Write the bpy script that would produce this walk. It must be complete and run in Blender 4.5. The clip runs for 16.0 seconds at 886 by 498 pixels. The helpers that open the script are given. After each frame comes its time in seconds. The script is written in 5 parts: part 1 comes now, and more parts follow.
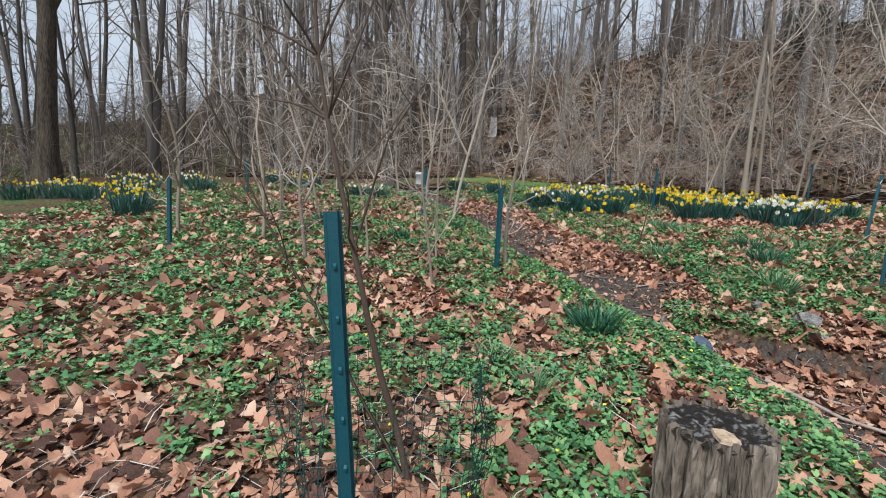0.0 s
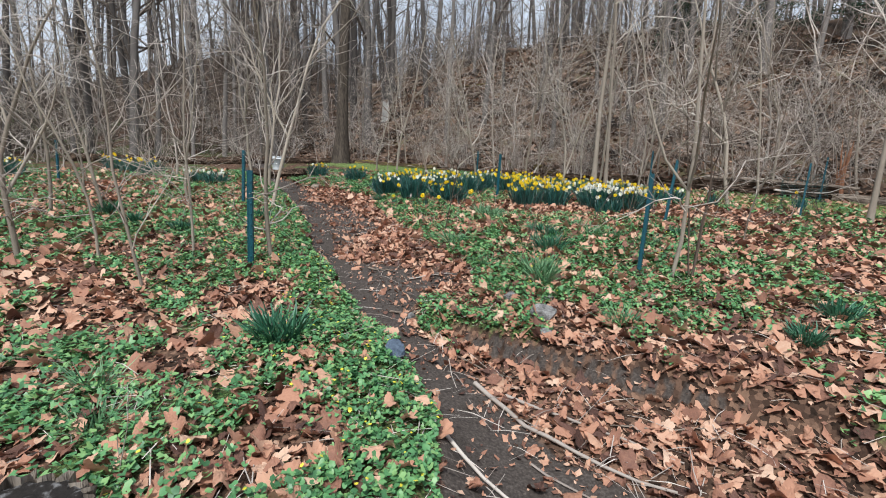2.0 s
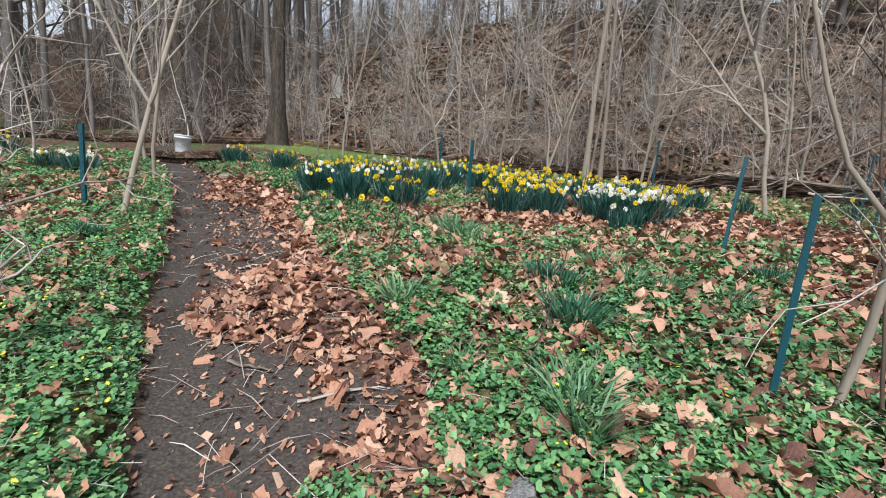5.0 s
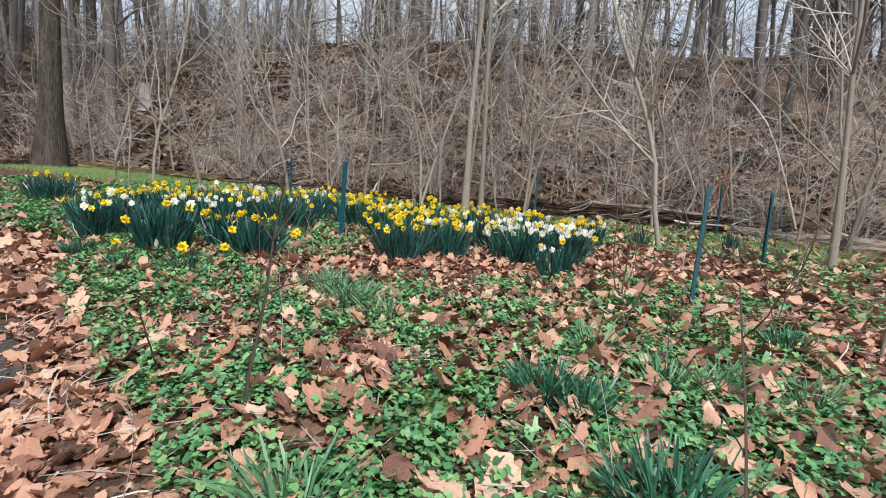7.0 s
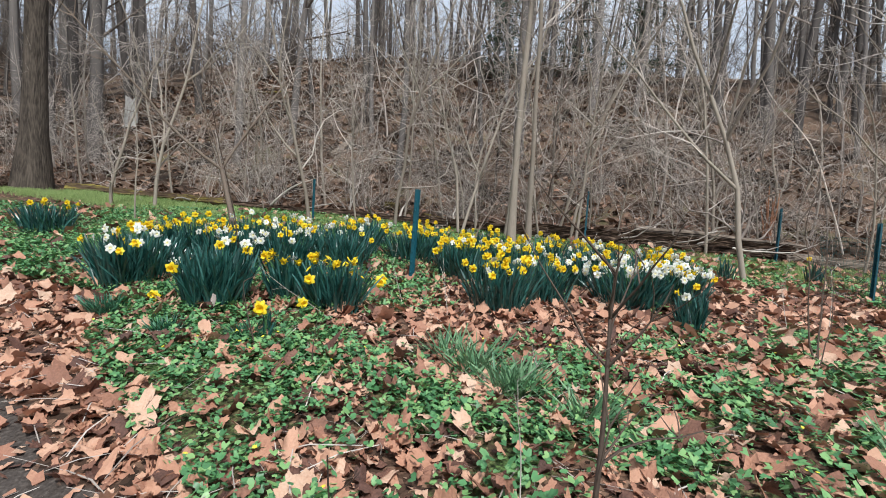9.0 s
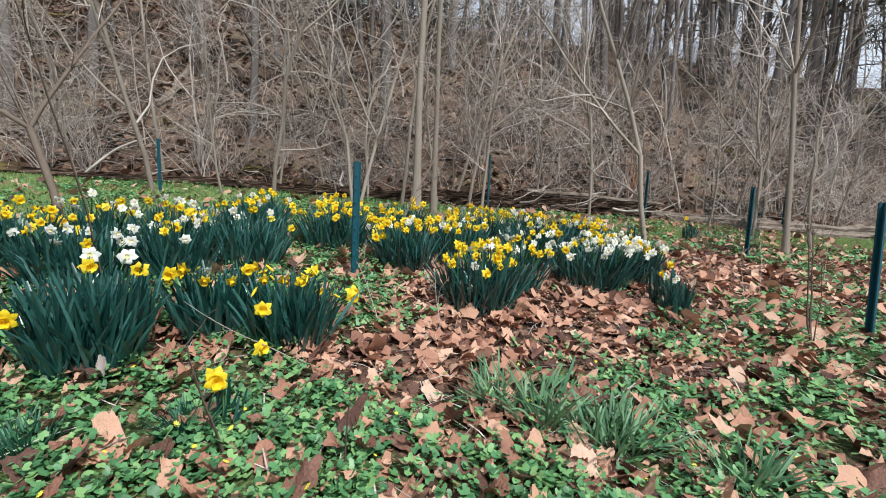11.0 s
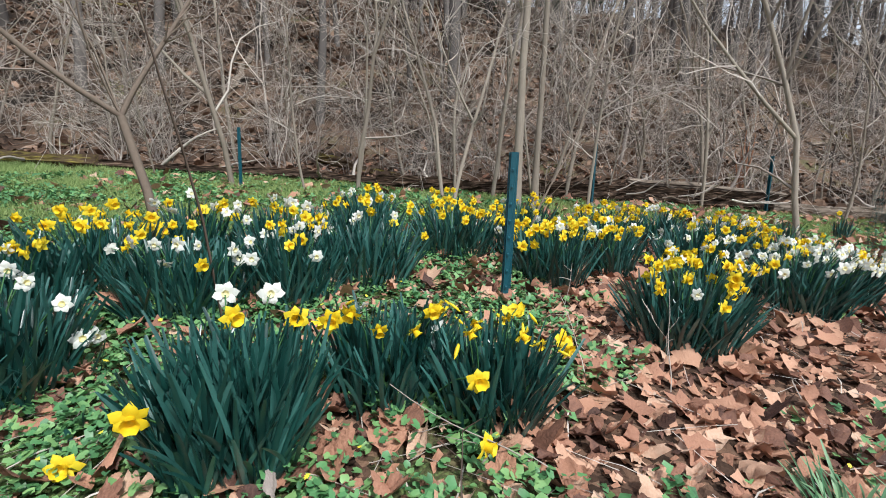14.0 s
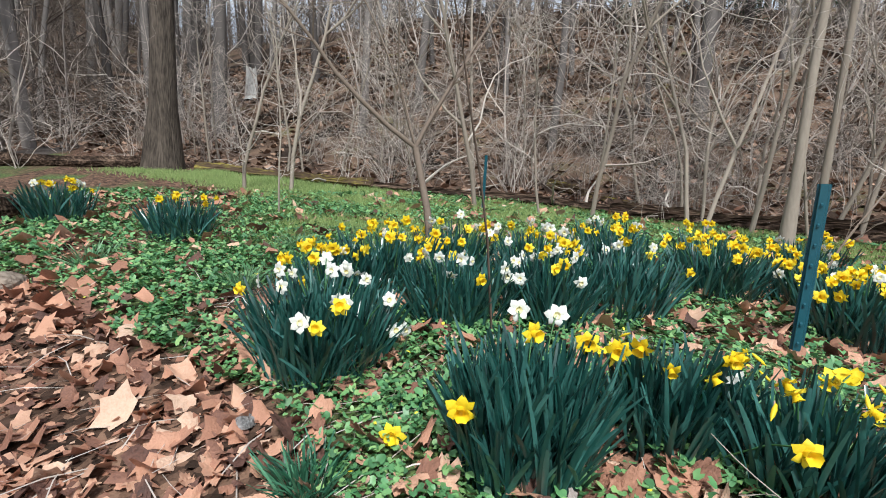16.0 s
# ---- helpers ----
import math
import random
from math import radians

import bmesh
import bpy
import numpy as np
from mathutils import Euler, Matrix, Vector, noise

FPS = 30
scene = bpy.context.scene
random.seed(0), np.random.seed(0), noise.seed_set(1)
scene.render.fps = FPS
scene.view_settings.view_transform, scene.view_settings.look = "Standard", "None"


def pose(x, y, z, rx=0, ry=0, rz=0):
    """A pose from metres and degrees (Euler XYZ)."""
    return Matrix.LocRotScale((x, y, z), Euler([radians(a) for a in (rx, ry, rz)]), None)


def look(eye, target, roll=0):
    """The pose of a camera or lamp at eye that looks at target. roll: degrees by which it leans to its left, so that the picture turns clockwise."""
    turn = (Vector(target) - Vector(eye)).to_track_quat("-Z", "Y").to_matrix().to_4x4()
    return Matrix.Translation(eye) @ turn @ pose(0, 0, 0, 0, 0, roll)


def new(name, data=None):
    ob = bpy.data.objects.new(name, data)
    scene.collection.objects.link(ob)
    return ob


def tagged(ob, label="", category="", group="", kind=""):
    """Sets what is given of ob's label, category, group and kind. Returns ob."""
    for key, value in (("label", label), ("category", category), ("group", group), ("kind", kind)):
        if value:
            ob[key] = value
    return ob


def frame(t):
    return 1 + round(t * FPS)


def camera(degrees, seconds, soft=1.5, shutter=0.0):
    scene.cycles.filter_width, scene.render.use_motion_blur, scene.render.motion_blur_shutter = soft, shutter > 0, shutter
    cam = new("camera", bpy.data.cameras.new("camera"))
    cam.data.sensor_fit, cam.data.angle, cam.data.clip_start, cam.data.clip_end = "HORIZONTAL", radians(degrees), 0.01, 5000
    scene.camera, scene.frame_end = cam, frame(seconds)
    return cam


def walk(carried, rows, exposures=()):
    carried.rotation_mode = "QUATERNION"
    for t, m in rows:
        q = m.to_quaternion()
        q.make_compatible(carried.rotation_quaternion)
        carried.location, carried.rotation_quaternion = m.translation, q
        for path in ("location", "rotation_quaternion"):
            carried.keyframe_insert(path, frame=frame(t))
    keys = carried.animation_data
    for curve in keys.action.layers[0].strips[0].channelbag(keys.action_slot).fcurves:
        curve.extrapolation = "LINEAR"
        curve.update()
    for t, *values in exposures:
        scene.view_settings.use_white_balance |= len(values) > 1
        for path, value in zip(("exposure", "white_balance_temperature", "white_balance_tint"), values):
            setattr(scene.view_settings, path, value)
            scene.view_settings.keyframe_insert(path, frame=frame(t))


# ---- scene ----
cam = camera(87.34, 16.0, soft=1.0)
walk(cam, [
    (0.0, pose(0.000, 0.000, 1.544, 82.80, -1.72, 0.22)),
    (0.5, pose(0.539, 0.064, 1.541, 83.10, -1.65, -5.54)),
    (1.0, pose(1.030, 0.085, 1.518, 82.44, -1.54, -6.49)),
    (1.5, pose(1.408, 0.294, 1.487, 81.77, -1.43, -8.67)),
    (2.0, pose(1.958, 0.511, 1.550, 81.58, -1.70, -8.84)),
    (2.5, pose(2.352, 0.855, 1.589, 81.64, -1.68, -7.49)),
    (3.0, pose(2.565, 1.317, 1.598, 81.82, -1.96, -6.76)),
    (3.2, pose(2.664, 1.495, 1.598, 81.57, -1.81, -5.80)),
    (5.3, pose(2.556, 3.606, 1.733, 79.82, -3.15, -15.87)),
    (5.5, pose(2.568, 3.849, 1.690, 80.66, -3.12, -17.63)),
    (6.0, pose(2.601, 4.246, 1.702, 81.20, -3.20, -21.56)),
    (6.5, pose(2.607, 4.724, 1.696, 81.97, -2.91, -27.63)),
    (7.0, pose(2.700, 5.135, 1.755, 83.94, -2.81, -32.73)),
    (7.5, pose(2.770, 5.542, 1.842, 85.93, -2.66, -34.40)),
    (8.0, pose(2.620, 5.838, 1.823, 86.84, -2.78, -34.60)),
    (8.2, pose(2.520, 5.979, 1.837, 87.11, -2.91, -34.02)),
    (10.3, pose(1.990, 7.539, 1.985, 81.30, -2.22, -45.85)),
    (10.5, pose(2.010, 7.690, 2.019, 80.69, -2.20, -48.54)),
    (11.0, pose(2.065, 7.961, 2.045, 81.42, -1.75, -55.28)),
    (11.5, pose(2.213, 8.287, 2.034, 81.31, -1.52, -60.44)),
    (12.0, pose(2.312, 8.617, 2.078, 80.12, -1.25, -62.94)),
    (12.5, pose(2.344, 8.852, 2.077, 79.65, -0.94, -62.25)),
    (13.0, pose(2.348, 9.006, 2.073, 79.42, -0.86, -59.25)),
    (13.5, pose(2.291, 9.104, 2.074, 79.29, -1.00, -54.95)),
    (14.0, pose(2.224, 9.158, 2.082, 79.57, -1.23, -50.33)),
    (14.5, pose(2.177, 9.192, 2.096, 79.98, -1.43, -45.42)),
    (15.0, pose(2.116, 9.228, 2.104, 80.25, -1.71, -40.41)),
    (15.5, pose(2.064, 9.260, 2.098, 80.70, -2.10, -33.99)),
    (16.0, pose(1.946, 9.316, 2.085, 81.79, -2.52, -24.68)),
], [(0.0, 0.08, 6100, 5), (1.2, 0.14, 6100, 5), (2.5, 0.26, 6100, 5), (5.5, 0.33, 6100, 5), (6.5, 0.36, 6100, 5), (8.0, 0.28, 6100, 5), (11.0, 0.31, 6100, 5), (15.0, 0.38, 6100, 5), (16.0, 0.46, 6100, 5)])

# ---- world, sun, exposure ----
world = bpy.data.worlds.new("sky")
scene.world = world
world.use_nodes = True
wn, wl = world.node_tree.nodes, world.node_tree.links
wn.clear()
sky = wn.new("ShaderNodeTexSky")
sky.sky_type = "NISHITA"
sky.sun_disc = False
SUN_EL, SUN_ROT = radians(52), radians(200)
sky.sun_elevation, sky.sun_rotation = SUN_EL, SUN_ROT
sky.air_density, sky.dust_density, sky.ozone_density = 1.0, 2.5, 1.0
# thin broken cloud over the whole sky
wtc = wn.new("ShaderNodeTexCoord")
wno = wn.new("ShaderNodeTexNoise")
wno.inputs["Scale"].default_value = 3.0
wno.inputs["Detail"].default_value = 6.0
wramp = wn.new("ShaderNodeMapRange")
wramp.inputs["From Min"].default_value, wramp.inputs["From Max"].default_value = 0.3, 0.62
wramp.inputs["To Min"].default_value, wramp.inputs["To Max"].default_value = 0.6, 0.95
wmix = wn.new("ShaderNodeMix")
wmix.data_type = "RGBA"
wmix.inputs[7].default_value = (6.9, 7.2, 8.0, 1)
wbg = wn.new("ShaderNodeBackground")
wbg.inputs["Strength"].default_value = 0.10
wout = wn.new("ShaderNodeOutputWorld")
wl.new(wtc.outputs["Generated"], wno.inputs["Vector"])
wl.new(wno.outputs["Fac"], wramp.inputs["Value"])
wl.new(wramp.outputs["Result"], wmix.inputs[0])
wl.new(sky.outputs["Color"], wmix.inputs[6])
wl.new(wmix.outputs[2], wbg.inputs["Color"])
wl.new(wbg.outputs["Background"], wout.inputs["Surface"])

sun = new("sun", bpy.data.lights.new("sun", "SUN"))
sun.data.energy, sun.data.angle, sun.data.color = 3.6, radians(8), (1.0, 0.965, 0.92)
# the sun stands behind the walker's left shoulder, behind thin cloud
sun_dir = Vector((math.sin(SUN_ROT) * math.cos(SUN_EL), math.cos(SUN_ROT) * math.cos(SUN_EL), math.sin(SUN_EL)))
sun.matrix_world = look(sun_dir * 60, (0, 0, 0))


# ---- materials ----
def material(name, dark, light, scale=8.0, rough=0.8, bump=0.3, fine=6.0, island=0.0, spec=0.3, stretch=(1, 1, 1), third=None, stops=(), trans=0.0, metal=0.0, along=None, bump_dist=0.01):
    """Two colours mixed by noise at two scales, with a fine relief. island: how much each loose piece varies."""
    m = bpy.data.materials.new(name)
    m.use_nodes = True
    n, l = m.node_tree.nodes, m.node_tree.links
    b = n["Principled BSDF"]
    tc, mp = n.new("ShaderNodeTexCoord"), n.new("ShaderNodeMapping")
    mp.inputs["Scale"].default_value = stretch
    if along is not None:
        # the grain runs level, turned by this angle
        mp.vector_type = "TEXTURE"
        mp.inputs["Rotation"].default_value = (0, 0, along)
        mp.inputs["Scale"].default_value = (7, 1, 1)
    l.new(tc.outputs["Object"], mp.inputs["Vector"])
    big, small = n.new("ShaderNodeTexNoise"), n.new("ShaderNodeTexNoise")
    big.inputs["Scale"].default_value, big.inputs["Detail"].default_value = scale, 5
    small.inputs["Scale"].default_value, small.inputs["Detail"].default_value = scale * fine, 4
    l.new(mp.outputs["Vector"], big.inputs["Vector"])
    l.new(mp.outputs["Vector"], small.inputs["Vector"])
    add = n.new("ShaderNodeMath")
    add.operation = "MULTIPLY_ADD"
    add.inputs[1].default_value = 0.5
    l.new(small.outputs["Fac"], add.inputs[0])
    half = n.new("ShaderNodeMath")
    half.operation = "MULTIPLY"
    half.inputs[1].default_value = 0.5
    l.new(big.outputs["Fac"], half.inputs[0])
    l.new(half.outputs[0], add.inputs[2])
    fac = add.outputs[0]
    if island:
        geo, info = n.new("ShaderNodeNewGeometry"), n.new("ShaderNodeObjectInfo")
        both = n.new("ShaderNodeMath")
        both.operation = "ADD"
        l.new(geo.outputs["Random Per Island"], both.inputs[0])
        l.new(info.outputs["Random"], both.inputs[1])
        fr = n.new("ShaderNodeMath")
        fr.operation = "FRACT"
        l.new(both.outputs[0], fr.inputs[0])
        mix = n.new("ShaderNodeMix")
        mix.inputs[0].default_value = island
        l.new(fac, mix.inputs[2])
        l.new(fr.outputs[0], mix.inputs[3])
        fac = mix.outputs[0]
    ramp = n.new("ShaderNodeValToRGB")
    ramp.color_ramp.elements[0].position, ramp.color_ramp.elements[1].position = (0.1, 0.9) if island else (0.35, 0.65)
    ramp.color_ramp.elements[0].color, ramp.color_ramp.elements[1].color = (*dark, 1), (*light, 1)
    if third:
        e = ramp.color_ramp.elements.new(0.5)
        e.color = (*third, 1)
    for place, colour in stops:
        ramp.color_ramp.elements.new(place).color = (*colour, 1)
    l.new(fac, ramp.inputs["Fac"])
    l.new(ramp.outputs["Color"], b.inputs["Base Color"])
    b.inputs["Roughness"].default_value = rough
    b.inputs["Specular IOR Level"].default_value = spec
    b.inputs["Metallic"].default_value = metal
    if bump:
        bp = n.new("ShaderNodeBump")
        bp.inputs["Strength"].default_value, bp.inputs["Distance"].default_value = bump, bump_dist
        l.new(small.outputs["Fac"], bp.inputs["Height"])
        l.new(bp.outputs["Normal"], b.inputs["Normal"])
    if trans:
        tr, mx = n.new("ShaderNodeBsdfTranslucent"), n.new("ShaderNodeMixShader")
        mx.inputs[0].default_value = trans
        l.new(ramp.outputs["Color"], tr.inputs["Color"])
        l.new(b.outputs[0], mx.inputs[1])
        l.new(tr.outputs[0], mx.inputs[2])
        l.new(mx.outputs[0], n["Material Output"].inputs["Surface"])
    return m


M_DRYLEAF = material("dry_leaf", (0.042, 0.023, 0.019), (0.66, 0.47, 0.35), 26, 0.7, 0.6, 4, 0.72, 0.35, stops=((0.22, (0.14, 0.068, 0.050)), (0.38, (0.32, 0.155, 0.102)), (0.56, (0.47, 0.240, 0.155)), (0.76, (0.56, 0.33, 0.225))), trans=0.08)
M_GREEN = material("celandine_leaf", (0.03, 0.095, 0.036), (0.285, 0.45, 0.16), 12, 0.45, 0.1, 4, 0.6, 0.5, third=(0.11, 0.275, 0.105), trans=0.15)
M_BUTTER = material("small_yellow_petal", (0.6, 0.5, 0.03), (0.8, 0.7, 0.08), 20, 0.5, 0, 3, 0.6)
M_GRASS = material("grass_blade", (0.05, 0.15, 0.07), (0.22, 0.36, 0.19), 8, 0.5, 0, 4, 0.7, 0.4, trans=0.15)
M_BLADE = material("daffodil_blade", (0.006, 0.034, 0.029), (0.06, 0.175, 0.155), 10, 0.32, 0.05, 4, 0.65, 0.8, third=(0.013, 0.066, 0.055), trans=0.06)
M_STEM = material("daffodil_stem", (0.04, 0.13, 0.05), (0.09, 0.2, 0.07), 10, 0.5, 0, 4, 0.5)
M_YELLOW = material("yellow_petal", (0.86, 0.615, 0.012), (0.95, 0.775, 0.06), 30, 0.5, 0.1, 4, 0.5, trans=0.25)
M_ORANGE = material("deep_yellow_trumpet", (0.88, 0.565, 0.008), (0.94, 0.70, 0.03), 30, 0.5, 0.1, 4, 0.5, trans=0.2)
M_WHITE = material("white_petal", (0.78, 0.78, 0.70), (0.90, 0.90, 0.86), 30, 0.5, 0.1, 4, 0.5, trans=0.25)
M_CREAM = material("pale_yellow_trumpet", (0.86, 0.76, 0.34), (0.92, 0.87, 0.60), 30, 0.5, 0.1, 4, 0.5, trans=0.2)
M_BARK = material("pale_grey_bark", (0.15, 0.12, 0.095), (0.40, 0.345, 0.285), 7, 0.9, 0.5, 6, 0.35, 0.2, (1, 1, 0.25))
M_TWIG = material("tan_twig", (0.17, 0.130, 0.108), (0.68, 0.605, 0.545), 4, 0.85, 0, 5, 0.55, 0.2)
M_OLDLEAF = material("old_leaf", (0.04, 0.025, 0.018), (0.33, 0.215, 0.155), 9, 0.85, 0.3, 5, 0.72, third=(0.18, 0.11, 0.073))
M_BROWNSTEM = material("brown_stem", (0.11, 0.082, 0.064), (0.32, 0.25, 0.20), 8, 0.85, 0.3, 5, 0.4, 0.2)
M_THICKET = material("thicket_twig", (0.05, 0.037, 0.031), (0.68, 0.59, 0.525), 3, 0.9, 0, 6, 0.75, 0.15)
M_NET = material("green_plastic_net", (0.006, 0.035, 0.034), (0.015, 0.065, 0.06), 20, 0.5, 0, 4, 0.0, 0.4)
M_DARKTWIG = material("dark_stem", (0.045, 0.033, 0.027), (0.13, 0.092, 0.07), 9, 0.8, 0.3, 5, 0.3, 0.25)
M_STUMPBARK = material("stump_bark", (0.05, 0.04, 0.033), (0.31, 0.26, 0.215), 9, 0.95, 0.9, 4, 0.0, 0.15, (1, 1, 0.16), bump_dist=0.04)
M_BIGBARK = material("furrowed_bark", (0.035, 0.028, 0.023), (0.13, 0.105, 0.085), 9, 0.95, 0.9, 4, 0.0, 0.15, (1, 1, 0.16), bump_dist=0.04)
M_FARBARK = material("woodland_bark", (0.05, 0.043, 0.04), (0.235, 0.21, 0.195), 2, 0.95, 0.3, 6, 0.6, 0.1, (1, 1, 0.15))
M_FARTWIG = material("woodland_twig", (0.04, 0.030, 0.024), (0.25, 0.205, 0.175), 2, 0.95, 0, 6, 0.6, 0.1)
M_POST = material("green_coated_steel", (0.003, 0.046, 0.066), (0.008, 0.088, 0.118), 14, 0.45, 0.15, 6, 0.15, 0.5)
M_ROT = material("rotten_wood", (0.012, 0.008, 0.006), (0.22, 0.15, 0.11), 9, 0.95, 1.0, 4, 0.0, 0.1, along=radians(-45), third=(0.05, 0.033, 0.024), bump_dist=0.05)
M_LOG = material("weathered_log", (0.10, 0.075, 0.06), (0.32, 0.26, 0.21), 8, 0.95, 0.9, 5, 0.0, 0.1, along=radians(-45), bump_dist=0.03)
M_MOSS = material("mossy_log", (0.07, 0.048, 0.032), (0.24, 0.20, 0.05), 5, 0.95, 0.8, 7, 0.0, 0.1, along=radians(-45), third=(0.08, 0.055, 0.035), bump_dist=0.02)
M_STUMPTOP = material("charred_cut_wood", (0.012, 0.010, 0.009), (0.22, 0.21, 0.21), 11, 0.8, 0.6, 4, 0.0, 0.2, third=(0.022, 0.018, 0.016))
M_CUT = material("bare_cut_wood", (0.30, 0.20, 0.13), (0.58, 0.45, 0.33), 20, 0.85, 0.4, 4, 0.0)
M_ROCK = material("grey_fieldstone", (0.10, 0.096, 0.093), (0.34, 0.33, 0.325), 16, 0.9, 0.9, 5, 0.0, bump_dist=0.02)
M_SLATE = material("blue_grey_stone", (0.035, 0.05, 0.075), (0.10, 0.13, 0.18), 14, 0.7, 0.5, 4, 0.0)
M_PLASTIC = material("white_plastic", (0.66, 0.68, 0.72), (0.80, 0.82, 0.84), 5, 0.45, 0.05, 6, 0.0, 0.5)
M_HANDLE = material("galvanised_wire", (0.35, 0.35, 0.36), (0.5, 0.5, 0.5), 30, 0.4, 0, 4, 0.0, metal=0.9)
M_SNAG = material("bleached_wood", (0.5, 0.47, 0.43), (0.8, 0.77, 0.72), 5, 0.9, 0.6, 5, 0.0, 0.1, (1, 1, 0.15))
M_CLOD = material("dry_soil", (0.045, 0.036, 0.031), (0.19, 0.16, 0.14), 20, 0.95, 0.3, 4, 0.6, 0.1)
M_LAWN = material("lawn_blade", (0.13, 0.215, 0.06), (0.40, 0.49, 0.195), 8, 0.6, 0, 4, 0.7, 0.3, trans=0.15)
M_SPLINTER = material("splintered_wood", (0.16, 0.07, 0.04), (0.50, 0.26, 0.16), 8, 0.9, 0.6, 5, 0.3, 0.1, (1, 1, 0.2))
M_NEEDLE = material("conifer_needle", (0.012, 0.028, 0.016), (0.05, 0.085, 0.045), 3, 0.6, 0, 4, 0.6, 0.3)
M_TUFT = material("leafy_tuft", (0.012, 0.055, 0.03), (0.10, 0.25, 0.14), 8, 0.45, 0, 4, 0.7, 0.5, third=(0.03, 0.12, 0.065), trans=0.08)
M_DEAD = material("withered_leaf", (0.24, 0.19, 0.17), (0.52, 0.45, 0.41), 20, 0.85, 0.4, 4, 0.3)


def ground_material():
    m = bpy.data.materials.new("woodland_soil")
    m.use_nodes = True
    n, l = m.node_tree.nodes, m.node_tree.links
    b = n["Principled BSDF"]
    tc = n.new("ShaderNodeTexCoord")

    def noise_of(scale, detail):
        t = n.new("ShaderNodeTexNoise")
        t.inputs["Scale"].default_value, t.inputs["Detail"].default_value = scale, detail
        l.new(tc.outputs["Object"], t.inputs["Vector"])
        return t

    def ramp_of(fac, stops):
        r = n.new("ShaderNodeValToRGB")
        r.color_ramp.elements[0].position, r.color_ramp.elements[0].color = stops[0][0], (*stops[0][1], 1)
        r.color_ramp.elements[1].position, r.color_ramp.elements[1].color = stops[-1][0], (*stops[-1][1], 1)
        for p, c in stops[1:-1]:
            r.color_ramp.elements.new(p).color = (*c, 1)
        l.new(fac, r.inputs["Fac"])
        return r.outputs["Color"]

    def mix_of(fac, a, c):
        x = n.new("ShaderNodeMix")
        x.data_type = "RGBA"
        l.new(fac, x.inputs[0])
        l.new(a, x.inputs[6])
        l.new(c, x.inputs[7])
        return x.outputs[2]

    coarse, mid, fine = noise_of(1.3, 5), noise_of(9, 5), noise_of(55, 4)
    vor = n.new("ShaderNodeTexVoronoi")
    vor.inputs["Scale"].default_value = 27
    l.new(tc.outputs["Object"], vor.inputs["Vector"])
    sep = n.new("ShaderNodeSeparateColor")
    l.new(vor.outputs["Color"], sep.inputs["Color"])
    litter = ramp_of(sep.outputs[0], [(0.0, (0.022, 0.014, 0.010)), (0.5, (0.085, 0.050, 0.035)), (1.0, (0.22, 0.13, 0.088))])
    dirt = ramp_of(fine.outputs["Fac"], [(0.3, (0.046, 0.037, 0.033)), (0.52, (0.072, 0.059, 0.052)), (0.7, (0.112, 0.093, 0.082))])
    moss = ramp_of(fine.outputs["Fac"], [(0.35, (0.028, 0.036, 0.016)), (0.5, (0.06, 0.095, 0.032)), (0.68, (0.16, 0.25, 0.075))])
    att = n.new("ShaderNodeAttribute")
    att.attribute_name = "bare"
    att2 = n.new("ShaderNodeAttribute")
    att2.attribute_name = "mossy"
    wob = n.new("ShaderNodeMath")
    wob.operation = "MULTIPLY_ADD"
    wob.inputs[1].default_value = 0.9
    l.new(mid.outputs["Fac"], wob.inputs[0])
    l.new(att.outputs["Fac"], wob.inputs[2])
    sharp = n.new("ShaderNodeMapRange")
    sharp.inputs["From Min"].default_value, sharp.inputs["From Max"].default_value = 0.75, 1.0
    l.new(wob.outputs[0], sharp.inputs["Value"])
    wob2 = n.new("ShaderNodeMath")
    wob2.operation = "MULTIPLY"
    l.new(att2.outputs["Fac"], wob2.inputs[0])
    l.new(coarse.outputs["Fac"], wob2.inputs[1])
    sharp2 = n.new("ShaderNodeMapRange")
    sharp2.inputs["From Min"].default_value, sharp2.inputs["From Max"].default_value = 0.25, 0.6
    l.new(wob2.outputs[0], sharp2.inputs["Value"])
    c = mix_of(sharp2.outputs["Result"], litter, moss)
    c = mix_of(sharp.outputs["Result"], c, dirt)
    att3 = n.new("ShaderNodeAttribute")
    att3.attribute_name = "humus"
    hill = noise_of(0.7, 8)
    old = ramp_of(hill.outputs["Fac"], [(0.38, (0.018, 0.013, 0.010)), (0.5, (0.085, 0.056, 0.040)), (0.6, (0.155, 0.102, 0.072)), (0.7, (0.12, 0.105, 0.055))])
    c = mix_of(att3.outputs["Fac"], c, old)
    l.new(c, b.inputs["Base Color"])
    b.inputs["Roughness"].default_value = 0.95
    b.inputs["Specular IOR Level"].default_value = 0.15
    h = n.new("ShaderNodeMath")
    h.operation = "MULTIPLY_ADD"
    h.inputs[1].default_value = 0.5
    l.new(fine.outputs["Fac"], h.inputs[0])
    l.new(mid.outputs["Fac"], h.inputs[2])
    bp = n.new("ShaderNodeBump")
    bp.inputs["Strength"].default_value, bp.inputs["Distance"].default_value = 0.8, 0.035
    l.new(h.outputs[0], bp.inputs["Height"])
    l.new(bp.outputs["Normal"], b.inputs["Normal"])
    return m


M_GROUND = ground_material()


